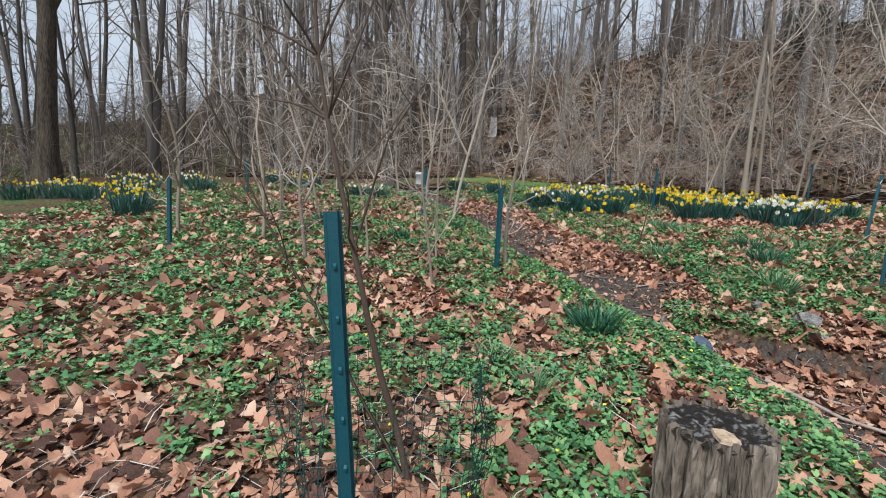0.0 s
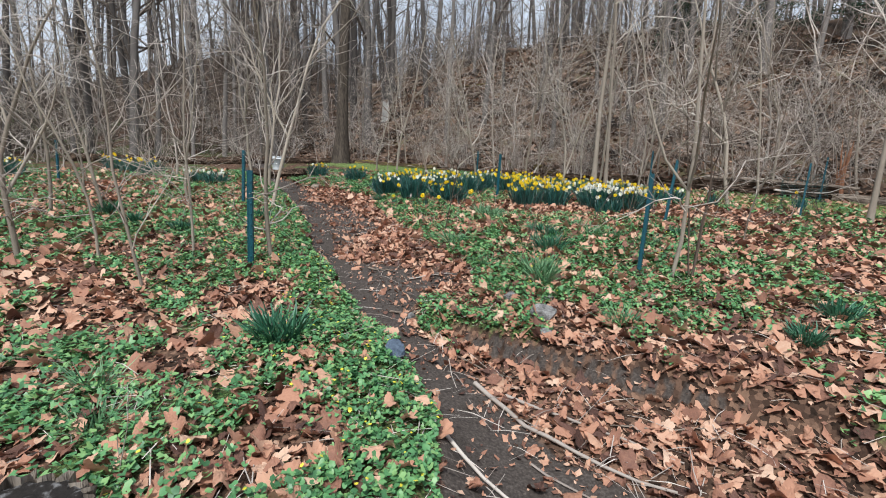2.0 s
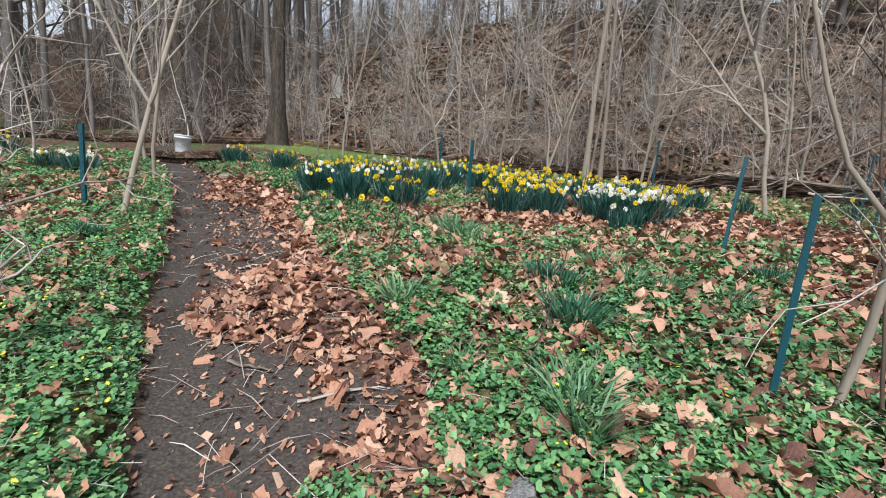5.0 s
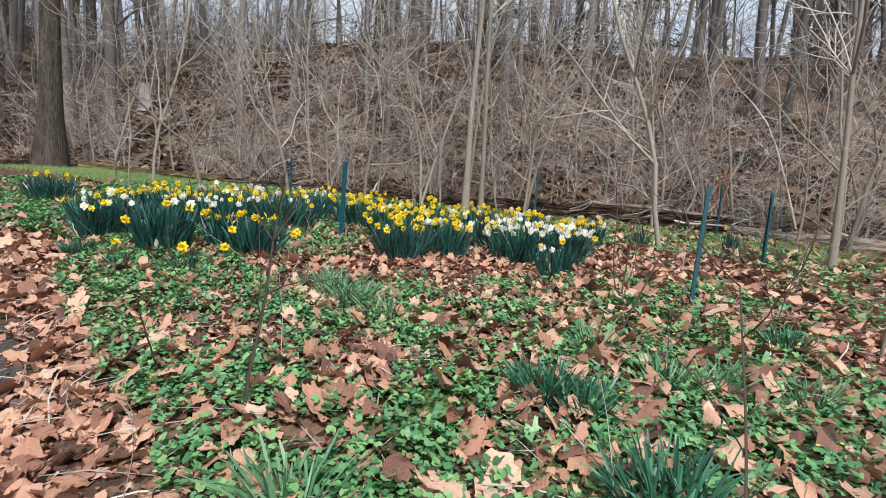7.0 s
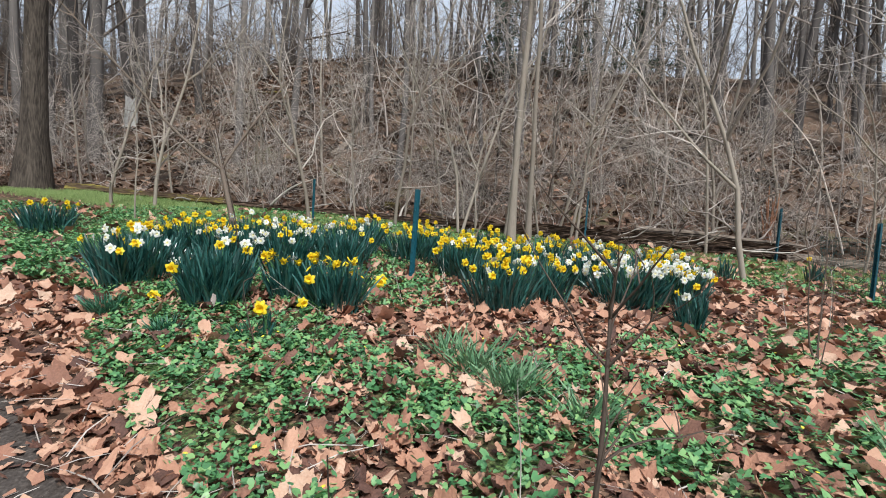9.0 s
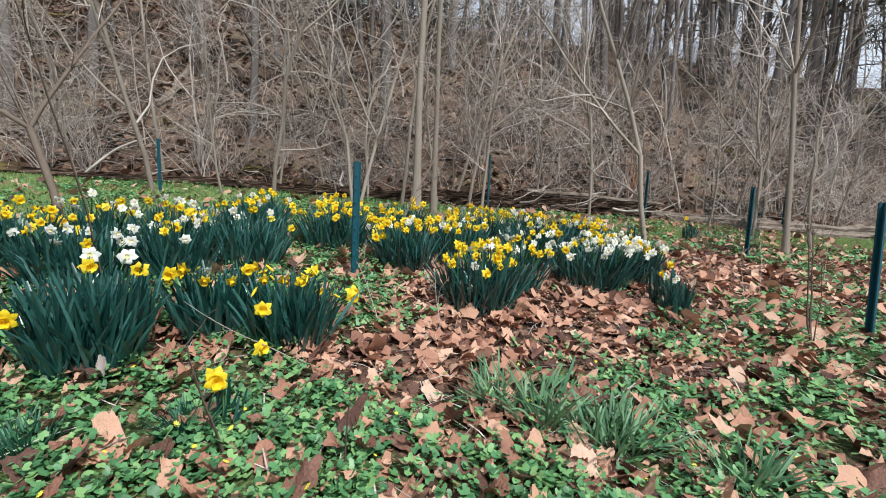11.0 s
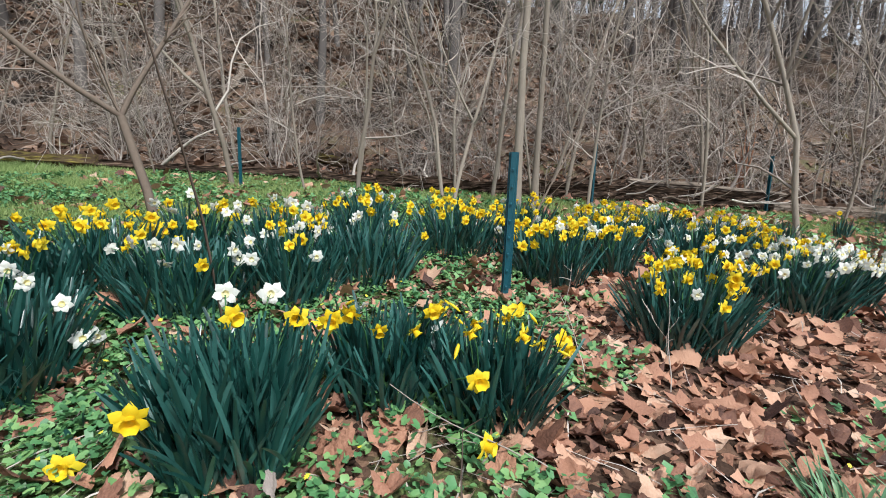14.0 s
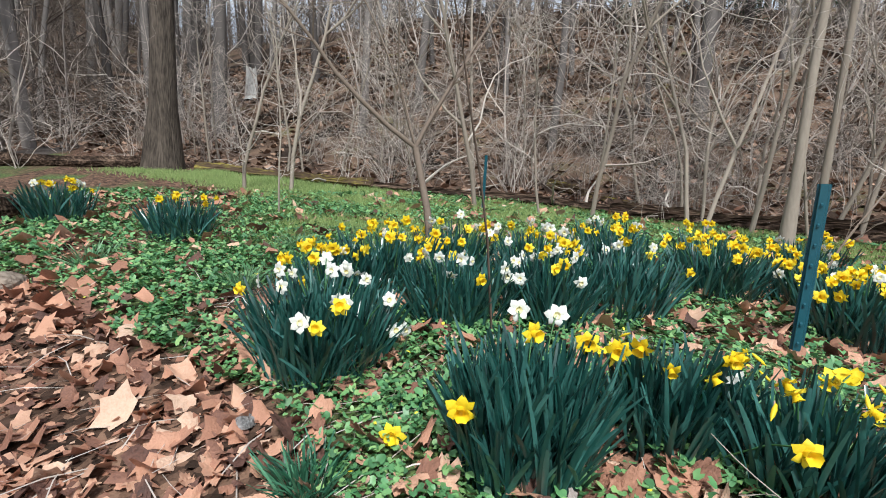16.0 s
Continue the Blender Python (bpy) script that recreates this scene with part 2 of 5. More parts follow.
# ---- helpers of this scene ----
def mesh_of(name, verts, faces, mats, smooth=False):
    me = bpy.data.meshes.new(name)
    me.from_pydata([tuple(v) for v in verts], [], [tuple(f) for f in faces])
    for m in mats if isinstance(mats, (list, tuple)) else [mats]:
        me.materials.append(m)
    if smooth:
        me.polygons.foreach_set("use_smooth", [True] * len(me.polygons))
    me.update()
    return me


def array_mesh(name, verts, faces, mat, smooth=False):
    """A mesh from numpy arrays; all faces have the same number of corners."""
    me = bpy.data.meshes.new(name)
    k = faces.shape[1]
    me.vertices.add(len(verts))
    me.vertices.foreach_set("co", np.ascontiguousarray(verts, dtype=np.float32).ravel())
    me.loops.add(faces.size)
    me.loops.foreach_set("vertex_index", np.ascontiguousarray(faces, dtype=np.int32).ravel())
    me.polygons.add(len(faces))
    me.polygons.foreach_set("loop_start", np.arange(0, faces.size, k, dtype=np.int32))
    if smooth:
        me.polygons.foreach_set("use_smooth", np.ones(len(faces), dtype=bool))
    me.materials.append(mat)
    me.update(calc_edges=True)
    return me


def part(name, me, parent, m=None, label=""):
    ob = new(name, me)
    ob.parent = parent
    if m is not None:
        ob.matrix_basis = m
    if label:
        ob["label"] = label
    return ob


def thing(name, label, category, m=None, group="", data=None, kind=""):
    ob = new(name, data)
    if m is not None:
        ob.matrix_basis = m
    return tagged(ob, label, category, group, kind)


_lat = np.random.RandomState(7).rand(64, 64)


def value_noise(x, y, scale):
    x, y = np.asarray(x, float) / scale + 1000.3, np.asarray(y, float) / scale + 1000.7
    i, j = np.floor(x).astype(int), np.floor(y).astype(int)
    u, v = x - i, y - j
    u, v = u * u * (3 - 2 * u), v * v * (3 - 2 * v)
    a, b = _lat[i % 64, j % 64], _lat[(i + 1) % 64, j % 64]
    c, d = _lat[i % 64, (j + 1) % 64], _lat[(i + 1) % 64, (j + 1) % 64]
    return (a * (1 - u) + b * u) * (1 - v) + (c * (1 - u) + d * u) * v


def fbm(x, y, scale):
    return 0.55 * value_noise(x, y, scale) + 0.3 * value_noise(y, x, scale * 0.47) + 0.15 * value_noise(x, y, scale * 0.21)


# the trodden path, in plan
TRACK = [(6.5, -6.0), (4.6, -1.0), (3.7, 1.0), (2.95, 2.4), (2.6, 3.6), (2.3, 4.4), (2.05, 5.1), (1.85, 6.0), (1.45, 7.2), (1.35, 8.5), (0.85, 10.4), (0.35, 12.2), (-0.4, 14.2), (-2.2, 17.5), (-6, 22)]
# the trodden soil's two edges, as x at each y
EDGE_Y = (-6.0, 0.0, 2.1, 2.6, 3.0, 3.5, 4.2, 4.6, 5.05, 5.5, 6.0, 6.4, 6.9, 7.4, 7.8, 8.2, 8.7, 9.5, 10.4, 11.0, 12.0, 14.2, 17.5)
EDGE_LEFT = (5.3, 3.2, 2.25, 2.35, 2.39, 2.35, 2.22, 2.02, 1.82, 1.68, 1.55, 1.43, 1.28, 1.14, 1.08, 1.02, 0.88, 0.68, 0.49, 0.30, 0.0, -0.75, -2.6)
EDGE_RIGHT = (7.6, 5.2, 3.9, 3.4, 3.1, 2.88, 2.66, 2.42, 2.40, 2.55, 2.45, 1.95, 1.62, 1.55, 1.85, 2.12, 2.14, 1.85, 1.55, 1.25, 0.62, -0.1, -1.8)
# where the drift of leaves beside the path gives way to green
DRIFT_Y = (5.4, 6.2, 7.0, 8.1, 9.5, 10.8, 11.3, 11.75, 12.25, 13.05, 13.6)
DRIFT_EDGE = (2.5, 2.9, 2.72, 2.43, 2.06, 2.12, 2.0, 1.8, 1.37, 0.97, 0.4)


def track_distance(x, y):
    """Distance from the path's middle line, and the side of it (above 0: to the right)."""
    x, y = np.asarray(x, float), np.asarray(y, float)
    best, side = np.full(x.shape, 1e9), np.zeros(x.shape)
    for (ax, ay), (bx, by) in zip(TRACK, TRACK[1:]):
        dx, dy = bx - ax, by - ay
        k = np.clip(((x - ax) * dx + (y - ay) * dy) / (dx * dx + dy * dy), 0, 1)
        ex, ey = x - ax - k * dx, y - ay - k * dy
        d = np.hypot(ex, ey)
        s = ex * dy - ey * dx
        near = d < best
        best, side = np.where(near, d, best), np.where(near, s, side)
    return best, np.sign(side)


def step(a, b, v):
    k = np.clip((v - a) / (b - a), 0, 1)
    return k * k * (3 - 2 * k)


def gz(x, y):
    """Height of the ground."""
    x, y = np.asarray(x, float), np.asarray(y, float)
    u, v = (x + y) * 0.7071, (x - y) * 0.7071
    flat = np.clip(u, -30, 17)
    fx, fy = (flat + np.clip(v, -40, 40)) * 0.7071, (flat - np.clip(v, -40, 40)) * 0.7071
    z = 0.025 * fx + 0.104 * fy - 0.05
    d, s = track_distance(x, y)
    near = 1 - step(11, 15, y)
    cut = np.where(s > 0, np.exp(-(d / 1.25) ** 2), 0.62 * (1 - step(0.22, 0.52, d)) + 0.38 * np.exp(-(d / 0.8) ** 2))
    z = z - 0.23 * cut * (0.35 + 0.65 * near)
    # low swell beside the path, before the bed
    z = z + 0.11 * np.exp(-((x - 5.0) / 2.4) ** 2 - ((y - 6.9) / 1.2) ** 2)
    # hollow full of leaves to the right of the path, with a small eroded bank behind it
    hollow = step(4.30, 4.12, y + 0.95 * (x - 3) + 0.25 * (fbm(x, y, 0.7) - 0.5)) * step(2.0, 3.0, x) * step(7.5, 5.5, x)
    z = z - 0.20 * hollow * step(-3, 0, y)
    z = z + 0.05 * (fbm(x, y, 1.7) - 0.5) + 0.03 * (value_noise(x, y, 0.4) - 0.5)
    # wooded bank behind the fallen log
    steep = 0.42 + 0.11 * step(-34, -12, v)
    run = np.clip(u - 16.8, 0, 19)
    soft = run * run / (run + 2.0)
    z = z + steep * soft * 1.08 + 0.6 * (fbm(x, y, 6.0) - 0.5) * step(17, 22, u)
    z = z + 0.06 * np.clip(u - 36, 0, 60)
    # the bank runs on round the far side of the wood
    z = z + (0.13 + 0.10 * fbm(x, y, 14.0)) * np.clip(y - 26, 0, 30) * step(-1, -9, x)
    return z


def at_ground(x, y, lift=0.0):
    return Vector((x, y, float(gz(x, y)) + lift))


# ---- ground ----
def graded(lo, hi, fine, far):
    out = list(np.arange(lo, hi, fine))
    stepw, a = fine, hi
    while a < far:
        out.append(a)
        stepw *= 1.13
        a += stepw
    stepw, a = fine, lo
    left = []
    while a > -far:
        stepw *= 1.13
        a -= stepw
        left.append(a)
    return np.array(left[::-1] + out)


gx, gy = graded(-3.5, 8.5, 0.075, 260), graded(0.4, 13.0, 0.075, 260)
GX, GY = np.meshgrid(gx, gy, indexing="ij")
GZ = gz(GX, GY)
nx, ny = GX.shape
idx = np.arange(nx * ny).reshape(nx, ny)
quads = np.stack([idx[:-1, :-1], idx[1:, :-1], idx[1:, 1:], idx[:-1, 1:]], -1).reshape(-1, 4)
ground_mesh = array_mesh("ground", np.stack([GX, GY, GZ], -1).reshape(-1, 3), quads, M_GROUND, True)
gd, gs = track_distance(GX, GY)
gu = (GX + GY) * 0.7071


def bare_mask(x, y):
    """1 on trodden soil."""
    wob = 0.3 * (fbm(x, y, 0.55) - 0.5)
    inner = np.minimum(x - np.interp(y, EDGE_Y, EDGE_LEFT) + 0.35 * wob, np.interp(y, EDGE_Y, EDGE_RIGHT) + wob - x)
    bare = step(-0.07, 0.07, inner)
    bank = np.exp(-((y - (4.19 - 0.95 * (x - 3))) / (0.03 + 0.06 * fbm(x, y, 0.4))) ** 2) * step(2.6, 2.9, x) * step(4.6, 3.9, x)
    scour = 0.75 * np.exp(-((x - 2.75) / 0.28) ** 2 - ((y - 5.55) / 0.35) ** 2)
    wash = step(1.5, 2.3, y) * step(3.2, 2.6, y) * step(5.2, 3.6, x) * step(2.2, 2.8, x) * 0.12
    return np.clip(bare + 0.9 * bank + scour + wash, 0, 1)


def green_mask(x, y):
    """How thickly the low green plants stand."""
    d, s = track_distance(x, y)
    u = (x + y) * 0.7071
    n1 = 0.5 * fbm(x, y, 1.5) + 0.5 * fbm(x, y, 0.42)
    g = np.where(s < 0, 0.60, 0.57)
    g = g + 0.22 * step(12.2, 13.3, y) * step(2.0, 3.0, x)
    g = g + 0.15 * step(10.6, 11.5, y) * step(2.4, 3.0, x)
    drift = step(0.12, -0.12, x - np.interp(y, DRIFT_Y, DRIFT_EDGE) + 0.25 * (fbm(x, y, 0.5) - 0.5)) * (s > 0) * (y > 5.6) * (y < 13.6)
    g = g - 0.75 * drift
    g = g - 0.16 * step(4.4, 5.2, x) * step(7.6, 8.4, y) * step(10, 9, y)
    g = g - 0.5 * step(2.4, 3.0, x) * step(4.2, 4.0, y + 0.95 * (x - 3)) * step(7.0, 5.5, x)
    g = g - 0.12 * step(1.5, 0.5, x) * step(3.4, 2.2, y)
    g = g + 0.3 * np.exp(-((x - 2.45) / 0.5) ** 2 - ((y - 11.0) / 0.5) ** 2)
    edge = np.exp(-((d - 0.6) / 0.35) ** 2) * (s < 0)
    g = g + 0.25 * edge
    g = g - 1.2 * bare_mask(x, y) * (y < 16)
    g = g * (1 - step(15.2, 16.6, u))
    return step(0.42, 0.64, g + 1.25 * (n1 - 0.5))


for attr, val in (("bare", bare_mask(GX, GY)), ("mossy", step(0.15, 0.9, green_mask(GX, GY))), ("humus", step(16.2, 18.5, gu))):
    a = ground_mesh.attributes.new(attr, "FLOAT", "POINT")
    a.data.foreach_set("value", val.astype(np.float32).ravel())
ground = thing("ground", "woodland floor of dark soil and litter rising to a wooded bank", "ground", None, "", ground_mesh, "structure")


# ---- branching wood ----
def tubes(lines, sides=4):
    """One mesh's verts and quads from lines of (points, radii). The sides narrow to 3 on thin ones."""
    vs, fs, base = [], [], 0
    for pts, rad in lines:
        k = sides if rad[0] > 0.012 else 3
        pts = np.asarray(pts, float)
        rad = np.asarray(rad, float)
        t = np.gradient(pts, axis=0)
        t /= np.linalg.norm(t, axis=1)[:, None] + 1e-9
        ref = np.array([0.31, 0.95, 0.05]) if abs(t[0][2]) > 0.7 else np.array([0.1, 0.05, 1.0])
        a = np.cross(t, ref)
        a /= np.linalg.norm(a, axis=1)[:, None] + 1e-9
        b = np.cross(t, a)
        ang = np.arange(k) * 2 * math.pi / k
        ring = pts[:, None, :] + rad[:, None, None] * (np.cos(ang)[None, :, None] * a[:, None, :] + np.sin(ang)[None, :, None] * b[:, None, :])
        vs.append(ring.reshape(-1, 3))
        n = len(pts)
        i = base + (np.arange(n - 1)[:, None] * k + np.arange(k)[None, :])
        j = base + (np.arange(n - 1)[:, None] * k + (np.arange(k)[None, :] + 1) % k)
        fs.append(np.stack([i, j, j + k, i + k], -1).reshape(-1, 4))
        base += n * k
    return np.concatenate(vs), np.concatenate(fs)


def limb(rng, start, way, length, r0, r1, n, bend=0.12, lift=0.06):
    pts, p, d = [np.array(start, float)], np.array(start, float), np.array(way, float)
    d /= np.linalg.norm(d)
    for _ in range(n):
        d = d + rng.normal(0, bend, 3) + np.array([0, 0, lift])
        d /= np.linalg.norm(d)
        p = p + d * length / n
        pts.append(p)
    return np.array(pts), np.linspace(r0, r1, n + 1)


def side_way(rng, d, spread):
    a = rng.normal(0, 1, 3)
    a -= d * a.dot(d)
    a /= np.linalg.norm(a) + 1e-9
    return d * math.cos(spread) + a * math.sin(spread)


def sapling_lines(rng, height, r, lean=0.05, first=0.25, count=14, twigs=5, spread=0.9, fork=0, low=0.15):
    """A young tree: its trunk and leaders, and its crooked branches, each with its twigs."""
    trunk = limb(rng, (0, 0, -0.1), (rng.normal(0, lean), rng.normal(0, lean), 1), height, r, r * 0.25, 9, 0.10, 0.03)
    trunks, branches = [trunk], []
    for _ in range(fork):
        i = rng.randint(2, 5)
        d = trunk[0][i] - trunk[0][i - 1]
        trunks.append(limb(rng, trunk[0][i], side_way(rng, d / np.linalg.norm(d), rng.uniform(0.4, 0.8)), height * rng.uniform(0.45, 0.7), trunk[1][i] * 0.75, r * 0.15, 7, 0.14, 0.06))
    for c in range(count):
        tk = trunks[rng.randint(len(trunks))]
        f = first + (1 - first) * (c + rng.rand()) / count
        i = min(int(f * (len(tk[0]) - 1)), len(tk[0]) - 2)
        p = tk[0][i] + (tk[0][i + 1] - tk[0][i]) * rng.rand()
        d = tk[0][i + 1] - tk[0][i]
        d /= np.linalg.norm(d)
        ln = height * rng.uniform(low, 0.4) * (1.15 - f * 0.6)
        rr = min(max(0.006, tk[1][i] * 0.5), 0.022)
        br = limb(rng, p, side_way(rng, d, spread * rng.uniform(0.6, 1.3)), ln, rr, 0.003, 6, 0.30, 0.05)
        group = [br]
        branches.append(group)
        for _ in range(rng.randint(max(1, twigs - 2), twigs + 2)):
            j = rng.randint(1, 6)
            e = br[0][j] - br[0][j - 1]
            e /= np.linalg.norm(e)
            tw = limb(rng, br[0][j], side_way(rng, e, rng.uniform(0.5, 1.1)), ln * rng.uniform(0.25, 0.6), max(0.0042, rr * 0.4), 0.002, 3, 0.32, 0.03)
            group.append(tw)
            if twigs > 3:
                e = tw[0][2] - tw[0][1]
                group.append(limb(rng, tw[0][2], side_way(rng, e / np.linalg.norm(e), rng.uniform(0.5, 1.1)), ln * 0.2, 0.0035, 0.0018, 2, 0.2, 0.02))
    return trunks, branches


def shrub_lines(rng, height, stems=12, r=0.008, twigs=6, open_=0.45):
    """Thicket: many thin stems from one root."""
    out = []
    for _ in range(stems):
        a = rng.uniform(0, 6.283)
        t = abs(rng.normal(0, open_))
        st = limb(rng, (rng.normal(0, 0.08), rng.normal(0, 0.08), -0.05), (math.cos(a) * t, math.sin(a) * t, 1), height * rng.uniform(0.5, 1.1), r * rng.uniform(0.6, 1.4), r * 0.3, 6, 0.26, -0.03)
        group = [st]
        out.append(group)
        for _ in range(twigs):
            j = rng.randint(2, 7)
            d = st[0][min(j, 6)] - st[0][min(j, 6) - 1]
            d /= np.linalg.norm(d)
            group.append(limb(rng, st[0][min(j, 6)], side_way(rng, d, rng.uniform(0.6, 1.5)), height * rng.uniform(0.14, 0.42), r * 0.5, r * 0.22, 2, 0.25, 0.0))
    return out


def forest_lines(rng, height, r):
    """A tall woodland tree: bare trunk, branches in the upper part."""
    trunk = limb(rng, (0, 0, -0.4), (rng.normal(0, 0.04), rng.normal(0, 0.04), 1), height, r, r * 0.2, 9, 0.03, 0.02)
    wood, fine = [trunk], []
    for c in range(rng.randint(10, 15)):
        f = rng.uniform(0.22, 0.98)
        i = min(int(f * 9), 8)
        d = trunk[0][i + 1] - trunk[0][i]
        d /= np.linalg.norm(d)
        ln = height * rng.uniform(0.12, 0.28) * (1.2 - 0.6 * f)
        br = limb(rng, trunk[0][i] + d * rng.rand() * height / 9, side_way(rng, d, rng.uniform(0.5, 1.2)), ln, max(0.02, trunk[1][i] * 0.4), 0.012, 3, 0.2, 0.08)
        fine.append(br)
        for _ in range(3):
            j = rng.randint(1, 4)
            e = br[0][j] - br[0][j - 1]
            e /= np.linalg.norm(e)
            fine.append(limb(rng, br[0][j], side_way(rng, e, rng.uniform(0.4, 0.9)), ln * rng.uniform(0.35, 0.75), 0.02, 0.009, 2, 0.2, 0.05))
    return wood, fine


def turned(x, y, rz, s=1.0, lift=0.0, tilt=0.0, ta=0.0):
    return Matrix.Translation(at_ground(x, y, lift)) @ Matrix.Rotation(ta, 4, "Z") @ Matrix.Rotation(tilt, 4, "X") @ Matrix.Rotation(rz - ta, 4, "Z") @ Matrix.Diagonal((s, s, s, 1))


def tree_thing(name, label, category, trunks, branches, m, group="", wood=M_BARK, twig=M_TWIG, sides=6):
    ob = thing(name, label, category, m, group)
    for t in trunks:
        part("trunk", array_mesh("trunk", *tubes([t], sides), wood, True), ob)
    for g in branches:
        part("branch", array_mesh("branch", *tubes(g, 4), twig, True), ob)
    return ob


# tall trees that the walk shows singly
rng = np.random.RandomState(11)


def big_tree(x, y, height, r, label, seed, fork=0, lean=0.02, twig=M_FARTWIG, wood=M_BIGBARK, rz=0.0, tilt=0.0, ta=0.0):
    rg = np.random.RandomState(seed)
    trunk = limb(rg, (0, 0, -0.3), (rg.normal(0, lean), rg.normal(0, lean), 1), height, r, r * 0.35, 14, 0.025, 0.01)
    trunk[1][0] *= 1.9
    trunk[1][1] *= 1.15
    trunks, branches = [trunk], []
    for _ in range(fork):
        trunks.append(limb(rg, trunk[0][4], (rg.normal(0, 0.5), rg.normal(0, 0.3), 1), height * 0.6, trunk[1][4] * 0.7, r * 0.2, 9, 0.05, 0.04))
    for c in range(16):
        i = rg.randint(4, 14)
        d = trunk[0][i] - trunk[0][i - 1]
        d /= np.linalg.norm(d)
        ln = height * rg.uniform(0.12, 0.3)
        b = limb(rg, trunk[0][i], side_way(rg, d, rg.uniform(0.6, 1.2)), ln, trunk[1][i] * 0.35, 0.01, 6, 0.15, 0.06)
        group = [b]
        branches.append(group)
        for _ in range(6):
            j = rg.randint(1, 7)
            e = b[0][j] - b[0][j - 1]
            e /= np.linalg.norm(e)
            group.append(limb(rg, b[0][j], side_way(rg, e, 0.7), ln * 0.4, 0.012, 0.004, 4, 0.16, 0.04))
    return tree_thing("tree", label, "tree", trunks, branches, turned(x, y, rz, 1, 0, tilt, ta), "", wood, twig, 12)


big_tree(0.75, 20.5, 22, 0.235, "large dark-barked bare tree at the foot of the bank", 3, fork=1)
big_tree(-2.6, 22.6, 18, 0.13, "dark slender bare tree behind the white bucket", 4)
big_tree(-13.2, 15.5, 20, 0.29, "large dark-barked bare tree beside the far daffodils", 5, fork=1)
big_tree(8.03, 12.62, 16, 0.056, "tall pale grey double-stemmed tree behind the daffodil bed", 6, fork=0, wood=M_BARK, twig=M_TWIG, lean=0.01)
big_tree(8.30, 12.46, 14, 0.042, "tall thin pale grey tree standing close beside another", 16, fork=0, wood=M_BARK, twig=M_TWIG, lean=0.01)
big_tree(10.9, 7.62, 11, 0.042, "pale grey young tree leaning slightly at the bed's far end", 7, fork=1, wood=M_BARK, twig=M_TWIG, tilt=radians(6), ta=radians(120))


def spreading_tree(x, y, height, r, seed, label, forks=3, count=20, tilt=0.0, ta=0.0, rz=0.0):
    t, b = sapling_lines(np.random.RandomState(seed), height, r, 0.03, 0.15, count, 5, 0.95, forks, 0.18)
    return tree_thing("small_tree", label, "tree", t, b, turned(x, y, rz, 1, 0, tilt, ta), "", M_BARK, M_TWIG, 8)


spreading_tree(9.5, 9.36, 6.5, 0.041, 601, "small pale bare tree with forked crown beside the log", 4, 26, radians(3), radians(70))
spreading_tree(6.7, 14.5, 6.0, 0.035, 602, "small pale bare tree with forked stems", 3)
spreading_tree(8.6, 13.4, 6.5, 0.035, 603, "small pale bare tree with forked stems", 3)
spreading_tree(5.4, 15.6, 6.0, 0.038, 604, "small pale bare tree with forked stems", 3)
spreading_tree(9.6, 12.6, 6.0, 0.035, 605, "small pale bare tree with crooked branches", 4)
spreading_tree(12.0, 10.9, 6.5, 0.035, 606, "small pale bare tree with crooked branches", 3)
spreading_tree(12.6, 8.1, 6.5, 0.028, 607, "small pale bare tree with crooked branches", 3)
spreading_tree(-0.5, 12.6, 6.0, 0.035, 608, "small pale bare tree with crooked branches", 3)
spreading_tree(2.9, 17.4, 6.0, 0.035, 609, "small pale bare tree with crooked branches", 3)
spreading_tree(5.14, 4.95, 4.6, 0.024, 610, "pale bare sapling with arching forked branches", 3, 16)
spreading_tree(7.6, 13.6, 5.5, 0.03, 611, "small pale bare tree with crooked branches", 4)

# young trees and thicket, a few built once and then set out
SAPLINGS, SHRUBS, WOODS = [], [], []
for k in range(9):
    rg = np.random.RandomState(40 + k)
    SAPLINGS.append(sapling_lines(rg, rg.uniform(4.0, 6.5), rg.uniform(0.022, 0.045), 0.08, 0.1, 20, 5, 0.95, fork=k % 3))
for k in range(6):
    rg = np.random.RandomState(60 + k)
    SHRUBS.append(shrub_lines(rg, rg.uniform(1.8, 3.2), rg.randint(8, 12), 0.009, 7, 0.5))
for k in range(8):
    rg = np.random.RandomState(80 + k)
    WOODS.append(forest_lines(rg, rg.uniform(13, 22), rg.uniform(0.08, 0.24)))
SAP_MESH = [(array_mesh("trunk", *tubes(t, 6), M_BARK, True), [array_mesh("branch", *tubes(g, 3), M_TWIG, True) for g in b]) for t, b in SAPLINGS]
SHRUB_MESH = [[array_mesh("stem", *tubes(g, 3), M_TWIG, True) for g in sh] for sh in SHRUBS]


def sapling(x, y, k, s=1.0, rz=None, tilt=0.0, ta=0.0, label="bare pale grey young tree with thin spreading twigs", group="young trees in the thicket"):
    ob = thing("sapling", label, "sapling", turned(x, y, rng.uniform(0, 6.28) if rz is None else rz, s, 0, tilt, ta), group)
    part("trunk", SAP_MESH[k][0], ob)
    for me in SAP_MESH[k][1]:
        part("branch", me, ob)
    return ob


def shrub(x, y, k, s=1.0, label="leafless tan thicket shrub with many thin stems"):
    ob = thing("shrub", label, "shrub", turned(x, y, rng.uniform(0, 6.28), s), "thicket shrubs")
    for me in SHRUB_MESH[k]:
        part("stem", me, ob)
    return ob


def clear_of(x, y):
    """Whether a wild stem may stand here: off the path, the beds, the bucket and the walk."""
    return float(track_distance(x, y)[0]) > 1.0 and math.hypot(x + 0.8, y - 15.2) > 1.7 and not (1.4 < x < 9.0 and y < 12.4 and x + y < 20.5)


